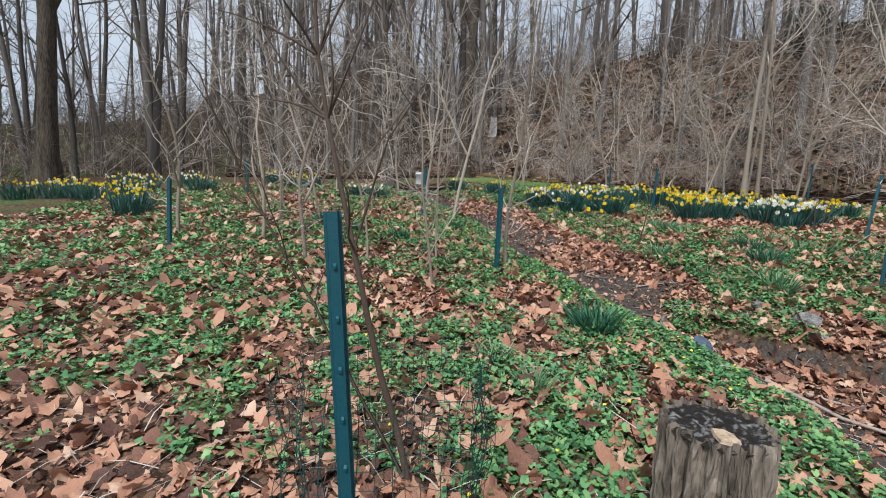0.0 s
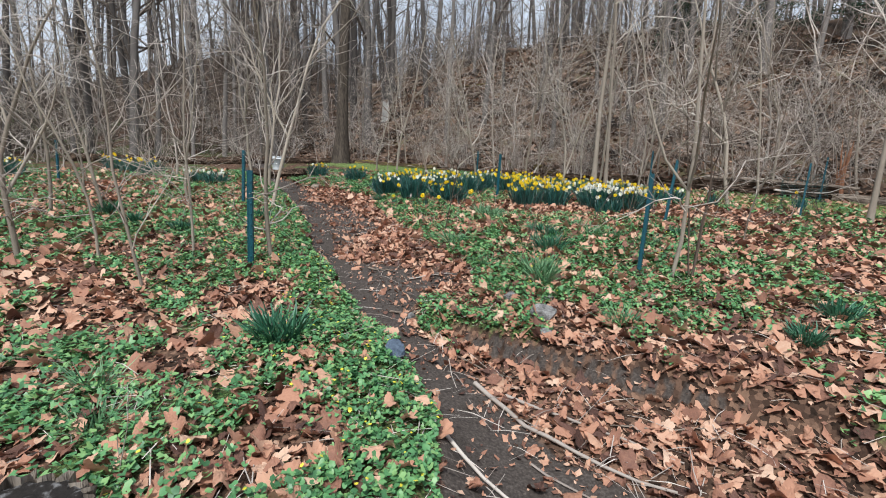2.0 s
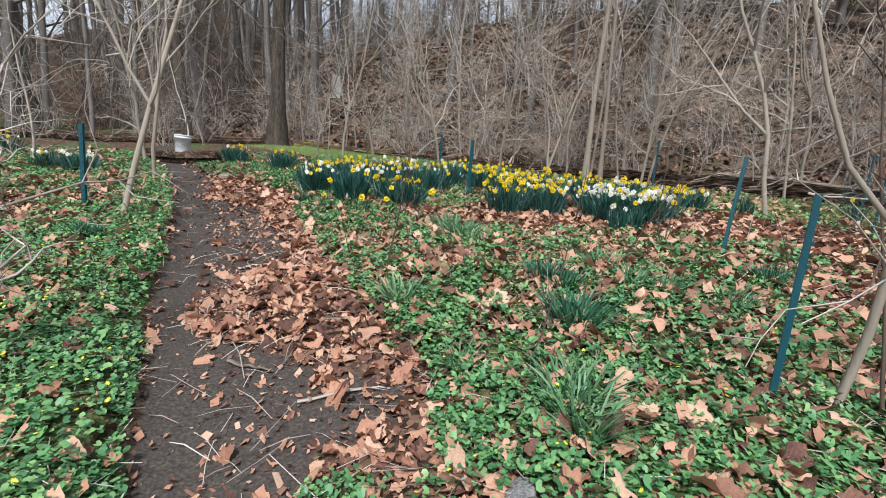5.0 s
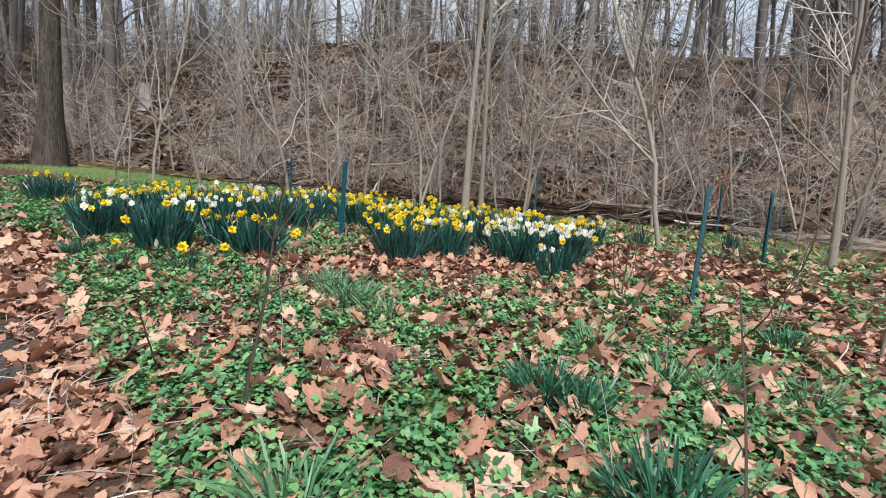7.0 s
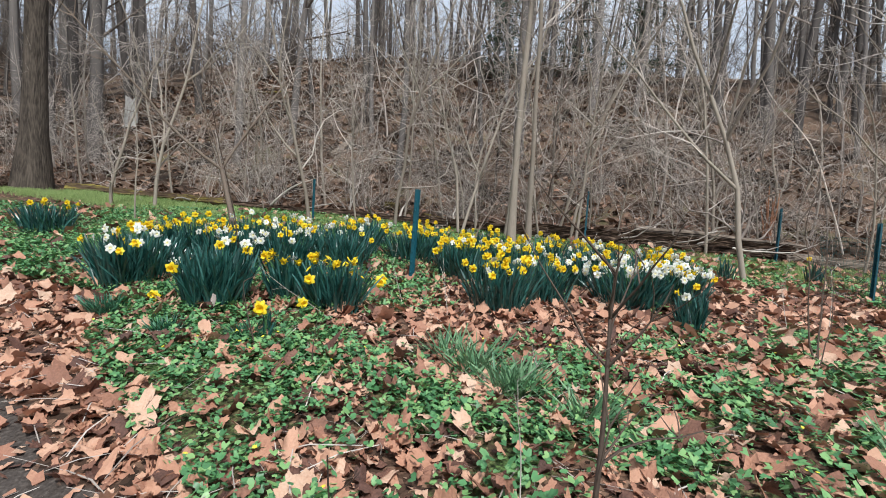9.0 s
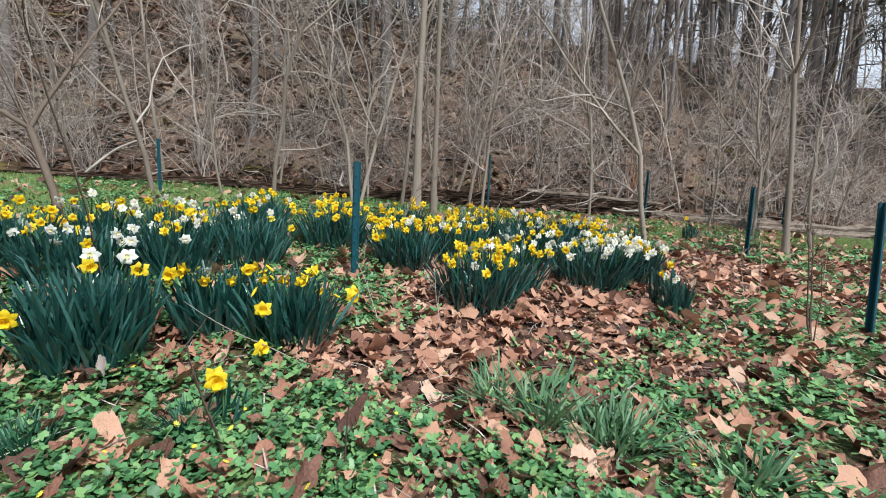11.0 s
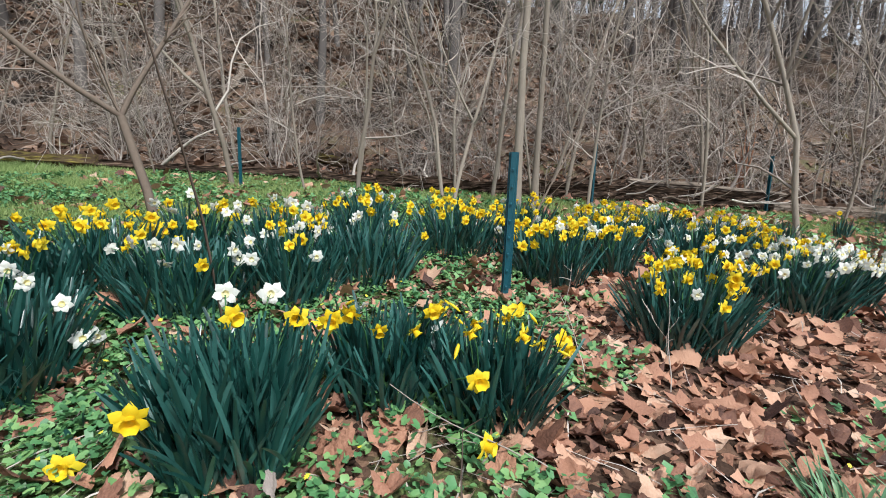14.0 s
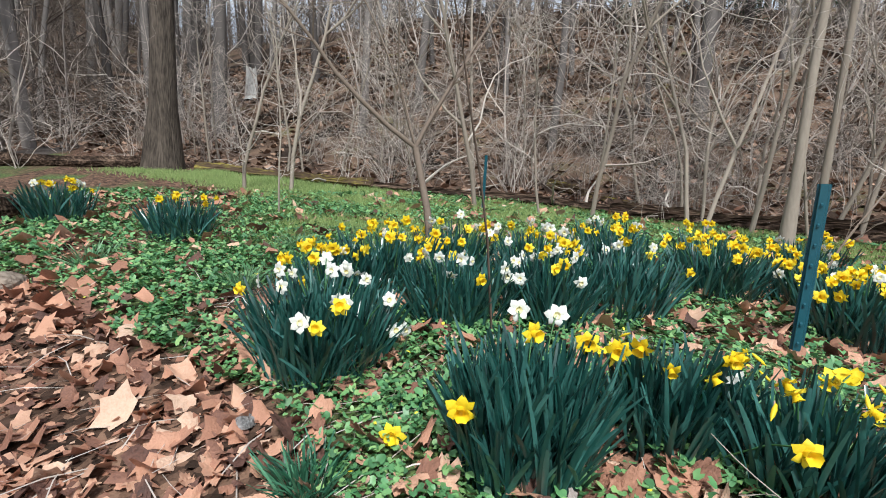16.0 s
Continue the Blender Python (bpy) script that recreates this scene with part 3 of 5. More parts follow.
for i, (x, y, s) in enumerate([(-0.1, 5.08, 0.7), (-1.0, 6.1, 0.75), (-1.85, 6.2, 0.7), (0.84, 6.05, 0.75), (-0.09, 6.3, 0.65), (0.16, 9.4, 1.05), (-3.2, 9.0, 0.8), (-2.4, 9.0, 0.7),
                             (-1.5, 15.2, 1.0), (6.1, 14.9, 0.9), (8.2, 14.2, 0.9), (-4.6, 8.0, 0.8),
                             (2.2, 17.6, 0.9), (2.5, 15.2, 0.5), (9.5, 12.9, 0.9), (11.6, 10.9, 0.9), (12.3, 7.2, 0.9), (13.5, 8.2, 1.0), (7.3, 15.2, 1), (7.0, 6.1, 0.5), (-2.9, 7.4, 0.7), (-1.6, 10.4, 0.8), (-3.9, 11.2, 0.9), (7.3, 13.2, 0.9), (8.9, 11.9, 0.8)]):
    sapling(x, y, i % 9, s)

rs = np.random.RandomState(21)
count = 0
while count < 44:
    u, v = rs.uniform(15.2, 18.5), rs.uniform(-16, 10)
    x, y = (u + v) * 0.7071, (u - v) * 0.7071
    if clear_of(x, y):
        sapling(x, y, rs.randint(9), rs.uniform(0.6, 1.1))
        count += 1
count = 0
while count < 40:
    u, v = rs.uniform(15.6, 18.5), rs.uniform(-16, 10)
    x, y = (u + v) * 0.7071, (u - v) * 0.7071
    if clear_of(x, y):
        shrub(x, y, rs.randint(6), rs.uniform(0.6, 1.05))
        count += 1


def scatter(name, label, category, models, places, mat):
    """Many trees or shrubs too far or too many to count, in one mesh."""
    vs, fs, base = [], [], 0
    for x, y, k, s, a in places:
        v, f = models[k]
        c, si = math.cos(a), math.sin(a)
        w = np.stack([(v[:, 0] * c - v[:, 1] * si) * s + x, (v[:, 0] * si + v[:, 1] * c) * s + y, v[:, 2] * s + float(gz(x, y))], -1)
        vs.append(w)
        fs.append(f + base)
        base += len(v)
    return thing(name, label, category, None, "", array_mesh(name, np.concatenate(vs), np.concatenate(fs), mat, True), "stuff")


def joined(groups):
    return [ln for g in groups for ln in g]


def hides_stump(x, y):
    """Growth that would hide the bleached stump on the bank from the path."""
    return -0.6 < x - 2.6 < 1.6 and 21 < y < 30


def in_band(n, ulo, uhi, vlo, vhi, kinds, smin, smax, power=1.0):
    out = []
    while len(out) < n:
        u, v = ulo + (uhi - ulo) * rs.rand() ** power, rs.uniform(vlo, vhi)
        x, y = (u + v) * 0.7071, (u - v) * 0.7071
        if clear_of(x, y) and not hides_stump(x, y):
            out.append((x, y, rs.randint(kinds), rs.uniform(smin, smax), rs.uniform(0, 6.28)))
    return out


def on_left(n, rlo, rhi, kinds, smin, smax):
    """Places in the wood to the left of the path, from straight behind the start round to the bank."""
    out = []
    while len(out) < n:
        r, a = rs.uniform(rlo, rhi), rs.uniform(radians(95), radians(185))
        x, y = r * math.cos(a), 6 + r * math.sin(a)
        if clear_of(x, y) and not (-12.5 < x < -4 and 9 < y < 17):
            out.append((x, y, rs.randint(kinds), rs.uniform(smin, smax), rs.uniform(0, 6.28)))
    return out


def thinned(lines):
    """The same growth with fewer bends, for far off."""
    return [(p[keep], r[keep]) for p, r in lines for keep in [[0, 2, 4, 6] if len(p) > 4 else [0, 2, 3] if len(p) == 4 else [0, -1]]]


wood_models = [tubes(t, 6) for t, b in WOODS]
fine_models = [tubes(thinned(b), 3) for t, b in WOODS]
near_models = [tubes(shrub_lines_ , 3) for shrub_lines_ in [joined(shrub_lines(np.random.RandomState(120 + k), 3.0, 8, 0.010, 8, 0.8)) for k in range(6)]]
sap_models = [tubes(t + joined(g[:4] for g in b[::2]), 3) for t, b in SAPLINGS]
bank_models = [tubes(thinned(joined(shrub_lines(np.random.RandomState(100 + k), 2.8, 8, 0.014, 7, 1.0))), 3) for k in range(6)]
spots = in_band(290, 19.5, 70, -62, 38, 8, 0.6, 1.15, 1.3) + in_band(60, 27, 44, -14, 30, 8, 0.6, 1.0) + in_band(90, 19, 48, 12, 46, 8, 0.6, 1.0) + in_band(60, 24, 60, -50, -15, 8, 0.6, 1.1) + on_left(180, 17, 62, 8, 0.6, 1.1)
scatter("far_trunks", "grey-brown bare trunks of the wood on the bank", "woods", wood_models, spots, M_FARBARK)
scatter("far_branches", "bare branches of the wood against the sky", "woods", fine_models, spots, M_FARTWIG)
scatter("thicket", "tangled tan leafless thicket at the foot of the bank", "thicket", near_models, in_band(16, 17.0, 23.0, -26, -11, 6, 0.4, 0.8, 1.2) + in_band(85, 16.4, 24.0, -11, 15, 6, 0.4, 1.1, 1.2) + on_left(90, 9, 24, 6, 0.6, 1.1), M_THICKET)
scatter("young_growth", "crowd of thin pale young trees behind the log", "thicket", sap_models, in_band(18, 18.0, 26.0, -28, -11, 9, 0.6, 1.2) + in_band(60, 17.0, 26.0, -11, 16, 9, 0.6, 1.2) + on_left(70, 9, 26, 9, 0.6, 1.1), M_THICKET)
scatter("bank_brush", "tangled brown leafless brush covering the bank", "brush", bank_models, in_band(40, 20, 34, -45, -11, 6, 0.3, 0.8, 1.0) + in_band(110, 19, 34, -11, 28, 6, 0.4, 0.95, 1.0) + in_band(200, 31, 48, -50, 24, 6, 0.9, 2.0) + in_band(80, 30, 52, -62, -22, 6, 1.2, 2.4) + on_left(280, 20, 48, 6, 1.0, 2.2), M_FARTWIG)


# ---- steel fence posts ----
def post_mesh(height):
    """A U-channel post: web, two flanged sides and a row of studs."""
    bm = bmesh.new()
    prof = [(-0.030, 0.012), (-0.019, 0.012), (-0.014, -0.012), (0.014, -0.012), (0.019, 0.012), (0.030, 0.012), (0.030, 0.009), (0.0215, 0.009), (0.0165, -0.0155), (-0.0165, -0.0155), (-0.0215, 0.009), (-0.030, 0.009)]
    lo = [bm.verts.new((x, y, -0.25)) for x, y in prof]
    hi = [bm.verts.new((x, y, height)) for x, y in prof]
    n = len(prof)
    for i in range(n):
        bm.faces.new((lo[i], lo[(i + 1) % n], hi[(i + 1) % n], hi[i]))
    for i in range(0, 5):
        bm.faces.new((hi[i], hi[i + 1], hi[n - 2 - i], hi[n - 1 - i]))
    me = bpy.data.meshes.new("channel")
    bm.to_mesh(me)
    bm.free()
    me.materials.append(M_POST)
    return me


def stud_mesh():
    bm = bmesh.new()
    m = bmesh.ops.create_cube(bm, size=1.0)
    bmesh.ops.scale(bm, vec=(0.010, 0.012, 0.018), verts=m["verts"])
    bmesh.ops.translate(bm, vec=(0, -0.02, 0), verts=m["verts"])
    for v in m["verts"]:
        if v.co.z > 0 and v.co.y < -0.02:
            v.co.z -= 0.008
    me = bpy.data.meshes.new("stud")
    bm.to_mesh(me)
    bm.free()
    me.materials.append(M_POST)
    return me


STUD = stud_mesh()
POSTS = {0.95: post_mesh(0.95), 1.62: post_mesh(1.62)}


def fence_post(x, y, h=0.95, rz=0.0, tilt=0.0, ta=0.0, s=1.0, label="dark green steel fence post driven into the ground"):
    ob = thing("fence_post", label, "fence post", turned(x, y, rz, s, 0, tilt, ta), "steel fence posts")
    part("channel", POSTS[h], ob)
    for k in range(8):
        part("stud", STUD, ob, Matrix.Translation((0, 0, h * (0.12 + 0.11 * k))))
    return ob


fence_post(-0.245, 1.32, 1.62, 0.2, radians(3), radians(-90), 0.865, "tall blue-green steel fence post beside a thin sapling")
fence_post(4.82, 5.03, 0.95, 0.7, radians(3), radians(90), 1.15, "dark green steel fence post leaning to one side")
fence_post(6.57, 7.22, 0.95, 0.6, radians(8), radians(100), 1.1, "dark green steel fence post leaning to one side")
for x, y, rz, tl in [(0.68, 5.76, 0.3, 1), (-0.46, 10.0, 0.1, 2), (-4.05, 6.8, 0.2, 2), (-5.75, 13.6, 0.0, 1), (9.94, 8.1, 0.8, 6), (4.78, 10.72, -1.0, 2.5), (9.3, 12.0, 0.7, 2), (5.36, 15.3, 0.4, 1),
                     (12.4, 10.0, 0.8, 6), (14.2, 7.6, 0.8, 3), (15.6, 5.8, 0.8, 2)]:
    fence_post(x, y, 0.95, rz, radians(tl), radians(100), 1.04 if x == 4.78 else 0.85 if x == 5.36 else 1.1)


# ---- plastic netting round young trees ----
def net_cage(x, y, r, h, label):
    ob = thing("net_cage", label, "netting", turned(x, y, 0.4), "")
    rg = np.random.RandomState(4)
    n, m = int(r * 2 * math.pi / 0.055), int(h / 0.055)
    wob = 1 + 0.08 * np.sin(np.arange(n) * 0.9) + 0.04 * rg.normal(0, 1, n)

    def spot(i, k):
        a = (i % n) * 2 * math.pi / n
        q = r * wob[i % n] * (1 + 0.05 * math.sin(k * 0.7 + i * 0.5))
        return (q * math.cos(a), q * math.sin(a), k * 0.055 - 0.02)

    ups = [(np.array([spot(i, k) for k in range(m)]), np.full(m, 0.0016)) for i in range(n)]
    rings = [(np.array([spot(i, k) for i in range(n + 1)]), np.full(n + 1, 0.0016)) for k in range(m)]
    part("net", array_mesh("net", *tubes(ups + rings, 3), M_NET, True), ob, None, "dark green square plastic mesh")
    return ob


net_cage(-0.2, 1.78, 0.4, 0.85, "dark green plastic netting cage round a thin sapling")
net_cage(10.2, 8.35, 0.35, 0.9, "dark green plastic netting cage beside a fence post")


# ---- logs ----
def log_mesh(points, radii, mat, seed, sides=20, cap=True, rough=0.2):
    rg = np.random.RandomState(seed)
    pts, rad = np.array(points, float), np.array(radii, float)
    n = int(np.linalg.norm(pts[-1] - pts[0]) / 0.12) + 6
    k = np.linspace(0, len(pts) - 1, n)
    P = np.stack([np.interp(k, np.arange(len(pts)), pts[:, i]) for i in range(3)], -1)
    R = np.interp(k, np.arange(len(rad)), rad)
    t = np.gradient(P, axis=0)
    t /= np.linalg.norm(t, axis=1)[:, None]
    a = np.cross(t, (0, 0, 1.0))
    a /= np.linalg.norm(a, axis=1)[:, None]
    b = np.cross(a, t)
    ang = np.arange(sides) * 2 * math.pi / sides
    ridge = 1 + rough * rg.normal(0, 0.6, sides)[None, :] + rough * 0.5 * rg.normal(0, 0.7, (n, sides))
    ring = P[:, None] + (R[:, None] * ridge)[:, :, None] * (np.cos(ang)[None, :, None] * a[:, None] + np.sin(ang)[None, :, None] * b[:, None])
    vs = [tuple(v) for v in ring.reshape(-1, 3)]
    fs = [(i * sides + j, i * sides + (j + 1) % sides, (i + 1) * sides + (j + 1) % sides, (i + 1) * sides + j) for i in range(n - 1) for j in range(sides)]
    if cap:
        for end, ring0 in ((0, 0), (n - 1, (n - 1) * sides)):
            vs.append(tuple(P[end] - t[end] * 0.03 * (1 if end == 0 else -1)))
            c = len(vs) - 1
            for j in range(sides):
                fs.append((c, ring0 + (j + 1) % sides, ring0 + j) if end == 0 else (c, ring0 + j, ring0 + (j + 1) % sides))
    return mesh_of("log", vs, fs, mat)


def log(ax, ay, bx, by, ra, rb, mat, label, seed, lift=0.7, stubs=0, name="fallen_log", sink=0.0, rough=0.2):
    ps, rs_ = [], []
    rw = np.random.RandomState(seed + 70)
    for k in np.linspace(0, 1, 9):
        x, y = ax + (bx - ax) * k, ay + (by - ay) * k
        r = ra + (rb - ra) * k
        ps.append((x + rw.normal(0, 0.05), y + rw.normal(0, 0.05), float(gz(x, y)) + r * lift - sink))
        rs_.append(r * rw.uniform(0.75, 1.2))
    o = np.array(ps[0])
    ob = thing(name, label, "log", Matrix.Translation(o), "", log_mesh([np.array(p) - o for p in ps], rs_, mat, seed, rough=rough))
    rg = np.random.RandomState(seed)
    for _ in range(stubs):
        k = rg.randint(1, 8)
        st = limb(rg, np.array(ps[k]) - o, (rg.normal(), rg.normal(), rg.uniform(0.2, 1)), rg.uniform(0.4, 1.3), 0.03, 0.008, 5, 0.2, 0)
        part("branch_stub", array_mesh("branch_stub", *tubes([st], 6), M_TWIG, True), ob)
    return ob


log(1.4, 20.4, 4.4, 17.75, 0.085, 0.10, M_MOSS, "fallen log with yellow-green moss behind the daffodils", 1, stubs=2, rough=0.3)
log(4.2, 18.05, 7.7, 14.75, 0.075, 0.105, M_ROT, "dark brown rotten fallen log behind the daffodils", 11, stubs=4, rough=0.34)
log(7.4, 14.9, 12.9, 9.9, 0.12, 0.21, M_ROT, "thick dark rotten fallen log with splintered bark", 2, stubs=6, rough=0.34)
log(10.9, 11.9, 13.2, 9.75, 0.06, 0.05, M_LOG, "weathered grey split limb lying on a rotten log", 3, lift=6.5, stubs=3)
log(12.7, 10.0, 15.0, 7.9, 0.11, 0.15, M_LOG, "weathered grey fallen log", 4, stubs=2)
log(13.6, 8.3, 16.8, 5.5, 0.13, 0.17, M_LOG, "weathered grey fallen log cut at its end", 5)
log(14.6, 7.1, 15.8, 6.0, 0.09, 0.09, M_LOG, "short grey log lying on the grass", 6)
log(-1.7, 15.75, 0.0, 15.3, 0.16, 0.17, M_ROT, "dark rotten log on which a white bucket stands", 7)
log(-9.5, 20.5, 0.4, 20.6, 0.16, 0.12, M_ROT, "dark fallen trunk lying across the foot of the bank", 8, stubs=2)
log(3.0, 25.5, 7.5, 26.5, 0.16, 0.1, M_ROT, "dark fallen trunk lying on the bank", 9, stubs=3)
for k in range(20):
    rg = np.random.RandomState(300 + k)
    x, y = 9.6 + rg.uniform(-0.5, 3.6), 0
    y = 22.3 - x + rg.normal(0, 0.35)
    st = limb(rg, (0, 0, 0.12), (rg.normal(0.8, 0.3), rg.normal(-0.8, 0.3), rg.uniform(0.0, 0.35)), rg.uniform(0.7, 1.9), rg.uniform(0.008, 0.018), 0.004, 9, 0.24, 0)
    thing("dead_branch", "crooked dead branch lying on the fallen log", "branch", turned(x, y, 0, 1, 0.1), "branches heaped on the log", array_mesh("dead_branch", *tubes([st], 5), M_LOG if k % 3 else M_TWIG, True))


# limbs and logs strewn down the bank
rl = np.random.RandomState(64)
for k in range(22):
    u, v = rl.uniform(17.6, 29), rl.uniform(-30, 9)
    x, y = (u + v) * 0.7071, (u - v) * 0.7071
    a, ln = rl.normal(-0.7, 0.7), rl.uniform(1.6, 4.5)
    r = rl.uniform(0.05, 0.15)
    log(x, y, x + ln * math.cos(a), y + ln * math.sin(a), r, r * rl.uniform(0.5, 0.9), (M_ROT, M_LOG, M_ROT, M_MOSS)[k % 4], ("dark rotten log lying on the wooded bank", "weathered grey limb lying on the wooded bank", "dark fallen limb on the wooded bank", "mossy limb lying on the wooded bank")[k % 4], 400 + k, 0.6, k % 3, rough=0.3)


def splintered_snag(x, y, h):
    """A snapped young trunk: a sheaf of upright orange-brown splinters."""
    rg = np.random.RandomState(17)
    ob = thing("splintered_snag", "snapped trunk with splintered orange-brown wood", "tree stump", turned(x, y, 0))
    for k in range(9):
        a, q = k * 0.7, 0.07 * rg.rand()
        part("splinter", array_mesh("splinter", *tubes([limb(rg, (q * math.cos(a), q * math.sin(a), -0.1), (rg.normal(0.05, 0.08), rg.normal(0, 0.08), 1), h * rg.uniform(0.5, 1.05), 0.04, 0.006, 6, 0.05, 0)], 5), M_SPLINTER, False), ob)
    return ob


splintered_snag(13.6, 10.6, 1.5)


def evergreen(x, y, height, seed):
    """A dark conifer: trunk, and tiers of drooping boughs set with needle sprays."""
    rg = np.random.RandomState(seed)
    trunk = limb(rg, (0, 0, -0.3), (0, 0, 1), height, 0.16, 0.02, 10, 0.01, 0)
    ob = thing("evergreen", "dark green conifer on the wooded bank", "tree", turned(x, y, 0))
    part("trunk", array_mesh("trunk", *tubes([trunk], 8), M_FARBARK, True), ob)
    vs, fs = [], []
    for k in range(52):
        f = rg.uniform(0.12, 0.98)
        a = rg.uniform(0, 6.283)
        b = limb(rg, (0, 0, height * f - 0.3), (math.cos(a), math.sin(a), 0.1), height * 0.24 * (1.08 - f) + 0.3, 0.03, 0.006, 6, 0.08, -0.06)
        part("bough", array_mesh("bough", *tubes([b], 4), M_FARTWIG, True), ob)
        for p in b[0][1:]:
            for _ in range(12):
                c = p + rg.normal(0, 0.13, 3)
                d, e = rg.normal(0, 1, 3), rg.normal(0, 1, 3)
                d, e = d / np.linalg.norm(d) * rg.uniform(0.10, 0.26), e / np.linalg.norm(e) * 0.03
                fs.append((len(vs), len(vs) + 1, len(vs) + 2))
                vs += [c - e, c + e, c + d]
    part("needles", array_mesh("needles", np.array(vs), np.array(fs), M_NEEDLE), ob, None, "dark green needle sprays")
    return ob


for k, (x, y, h) in enumerate([(27.5, 5.6, 13.0), (31.0, 8.2, 14.0), (29.0, 2.4, 11.0), (21.5, 22.5, 8.0), (24.0, 20.3, 8.5), (19.0, 25.0, 6.0)]):
    evergreen(x, y, h, 90 + k)


def snag():
    rg = np.random.RandomState(5)
    sides, n = 12, 9
    vs = []
    for i in range(n):
        r = 0.34 - 0.012 * i + (0.12 if i == 0 else 0)
        for j in range(sides):
            a = j * 2 * math.pi / sides
            z = i * 0.17 + (rg.uniform(-0.05, 0.35) if i == n - 1 else 0)
            vs.append((r * math.cos(a) * rg.uniform(0.9, 1.1), r * math.sin(a) * rg.uniform(0.9, 1.1), z))
    fs = [(i * sides + j, i * sides + (j + 1) % sides, (i + 1) * sides + (j + 1) % sides, (i + 1) * sides + j) for i in range(n - 1) for j in range(sides)]
    fs.append(tuple((n - 1) * sides + j for j in range(sides)))
    return mesh_of("snag", vs, fs, M_SNAG)


thing("broken_stump", "bleached pale broken tree stump on the bank", "tree stump", turned(2.85, 29.0, 0.4, 0.75, -0.1), "", snag())


# ---- cut stump beside the path ----
def stump(x, y, r, h):
    ob = thing("cut_stump", "upright cut log with furrowed grey bark and charred top", "tree stump", turned(x, y, 0, 1, -0.06))
    rg = np.random.RandomState(9)
    sides, rows_ = 96, 14
    ph = rg.uniform(0, 6.28, 6)
    vs = []
    for i in range(rows_):
        z = h * i / (rows_ - 1)
        for j in range(sides):
            a = j * 2 * math.pi / sides
            furrow = 0.5 + 0.5 * math.sin(a * 22 + 1.1 * math.sin(a * 5 + z * 6 + ph[0]) + 0.7 * math.sin(z * 11 + ph[1]))
            rr = r * (1 + 0.03 * math.sin(2 * a + ph[2]) + 0.02 * math.sin(3 * a + ph[3])) + 0.036 * furrow ** 0.7 + 0.004 * rg.normal() - 0.026 + (0.03 * (1 - i / 3) if i < 3 else 0)
            vs.append((rr * math.cos(a), rr * math.sin(a), z + (0.006 * rg.normal() if i == rows_ - 1 else 0)))
    fs = [(i * sides + j, i * sides + (j + 1) % sides, (i + 1) * sides + (j + 1) % sides, (i + 1) * sides + j) for i in range(rows_ - 1) for j in range(sides)]
    part("bark", mesh_of("bark", vs, fs, M_STUMPBARK), ob, None, "furrowed grey-brown bark")
    rings = 9
    vs = [(0, 0, h - 0.02)]
    for i in range(1, rings + 1):
        q = r * 0.985 * i / rings
        for j in range(48):
            a = j * 2 * math.pi / 48
            vs.append((q * math.cos(a), q * math.sin(a), h - 0.018 + 0.006 * math.sin(q * 90) + 0.004 * rg.normal()))
    fs = [(0, 1 + j, 1 + (j + 1) % 48) for j in range(48)]
    fs += [(1 + (i - 1) * 48 + j, 1 + i * 48 + j, 1 + i * 48 + (j + 1) % 48, 1 + (i - 1) * 48 + (j + 1) % 48) for i in range(1, rings) for j in range(48)]
    part("cut_face", mesh_of("cut_face", vs, fs, M_STUMPTOP, True), ob, None, "charred black cut face with ash")
    bm = bmesh.new()
    out = [(-0.04, -0.03), (0.0, -0.05), (0.035, -0.035), (0.04, 0.02), (0.02, 0.06), (-0.02, 0.065), (-0.035, 0.02)]
    lo, hi = [bm.verts.new((a, b, 0)) for a, b in out], [bm.verts.new((a * 0.9, b * 0.9, 0.012)) for a, b in out]
    bm.faces.new(hi)
    for i in range(7):
        bm.faces.new((lo[i], lo[(i + 1) % 7], hi[(i + 1) % 7], hi[i]))
    me = bpy.data.meshes.new("wood_chip")
    bm.to_mesh(me)
    bm.free()
    me.materials.append(M_CUT)
    part("bare_wood_patch", me, ob, Matrix.Translation((-0.03, -r * 0.55, h - 0.014)), "pale bare wood patch")
    return ob


stump(1.07, 1.68, 0.19, 0.60)


# ---- white bucket ----
def lathe(profile, sides=28):
    vs = [(r * math.cos(j * 2 * math.pi / sides), r * math.sin(j * 2 * math.pi / sides), z) for r, z in profile for j in range(sides)]
    fs = [(i * sides + j, i * sides + (j + 1) % sides, (i + 1) * sides + (j + 1) % sides, (i + 1) * sides + j) for i in range(len(profile) - 1) for j in range(sides)]
    return vs, fs


bx, by = -0.82, 15.5
bucket = thing("bucket", "white plastic bucket standing on a dark log", "bucket", Matrix.Translation(at_ground(bx, by, 0.25)) @ Matrix.Rotation(radians(4), 4, "Y") @ Matrix.Diagonal((1.2, 1.2, 1.2, 1)))
part("pail", mesh_of("pail", *lathe([(0.001, 0), (0.125, 0), (0.13, 0.01), (0.146, 0.27), (0.155, 0.272), (0.155, 0.285), (0.150, 0.287), (0.151, 0.315), (0.157, 0.318), (0.157, 0.335), (0.150, 0.336), (0.146, 0.32), (0.124, 0.02), (0.001, 0.018)]), M_PLASTIC, True), bucket)
arc = [(0.158 * math.cos(a), -0.12 * math.sin(a) - 0.06 * math.sin(a), 0.29 - 0.14 * math.sin(a)) for a in np.linspace(0, math.pi, 16)]
part("handle", array_mesh("handle", *tubes([(np.array(arc), np.full(16, 0.004))], 5), M_HANDLE, True), bucket, None, "thin wire handle")


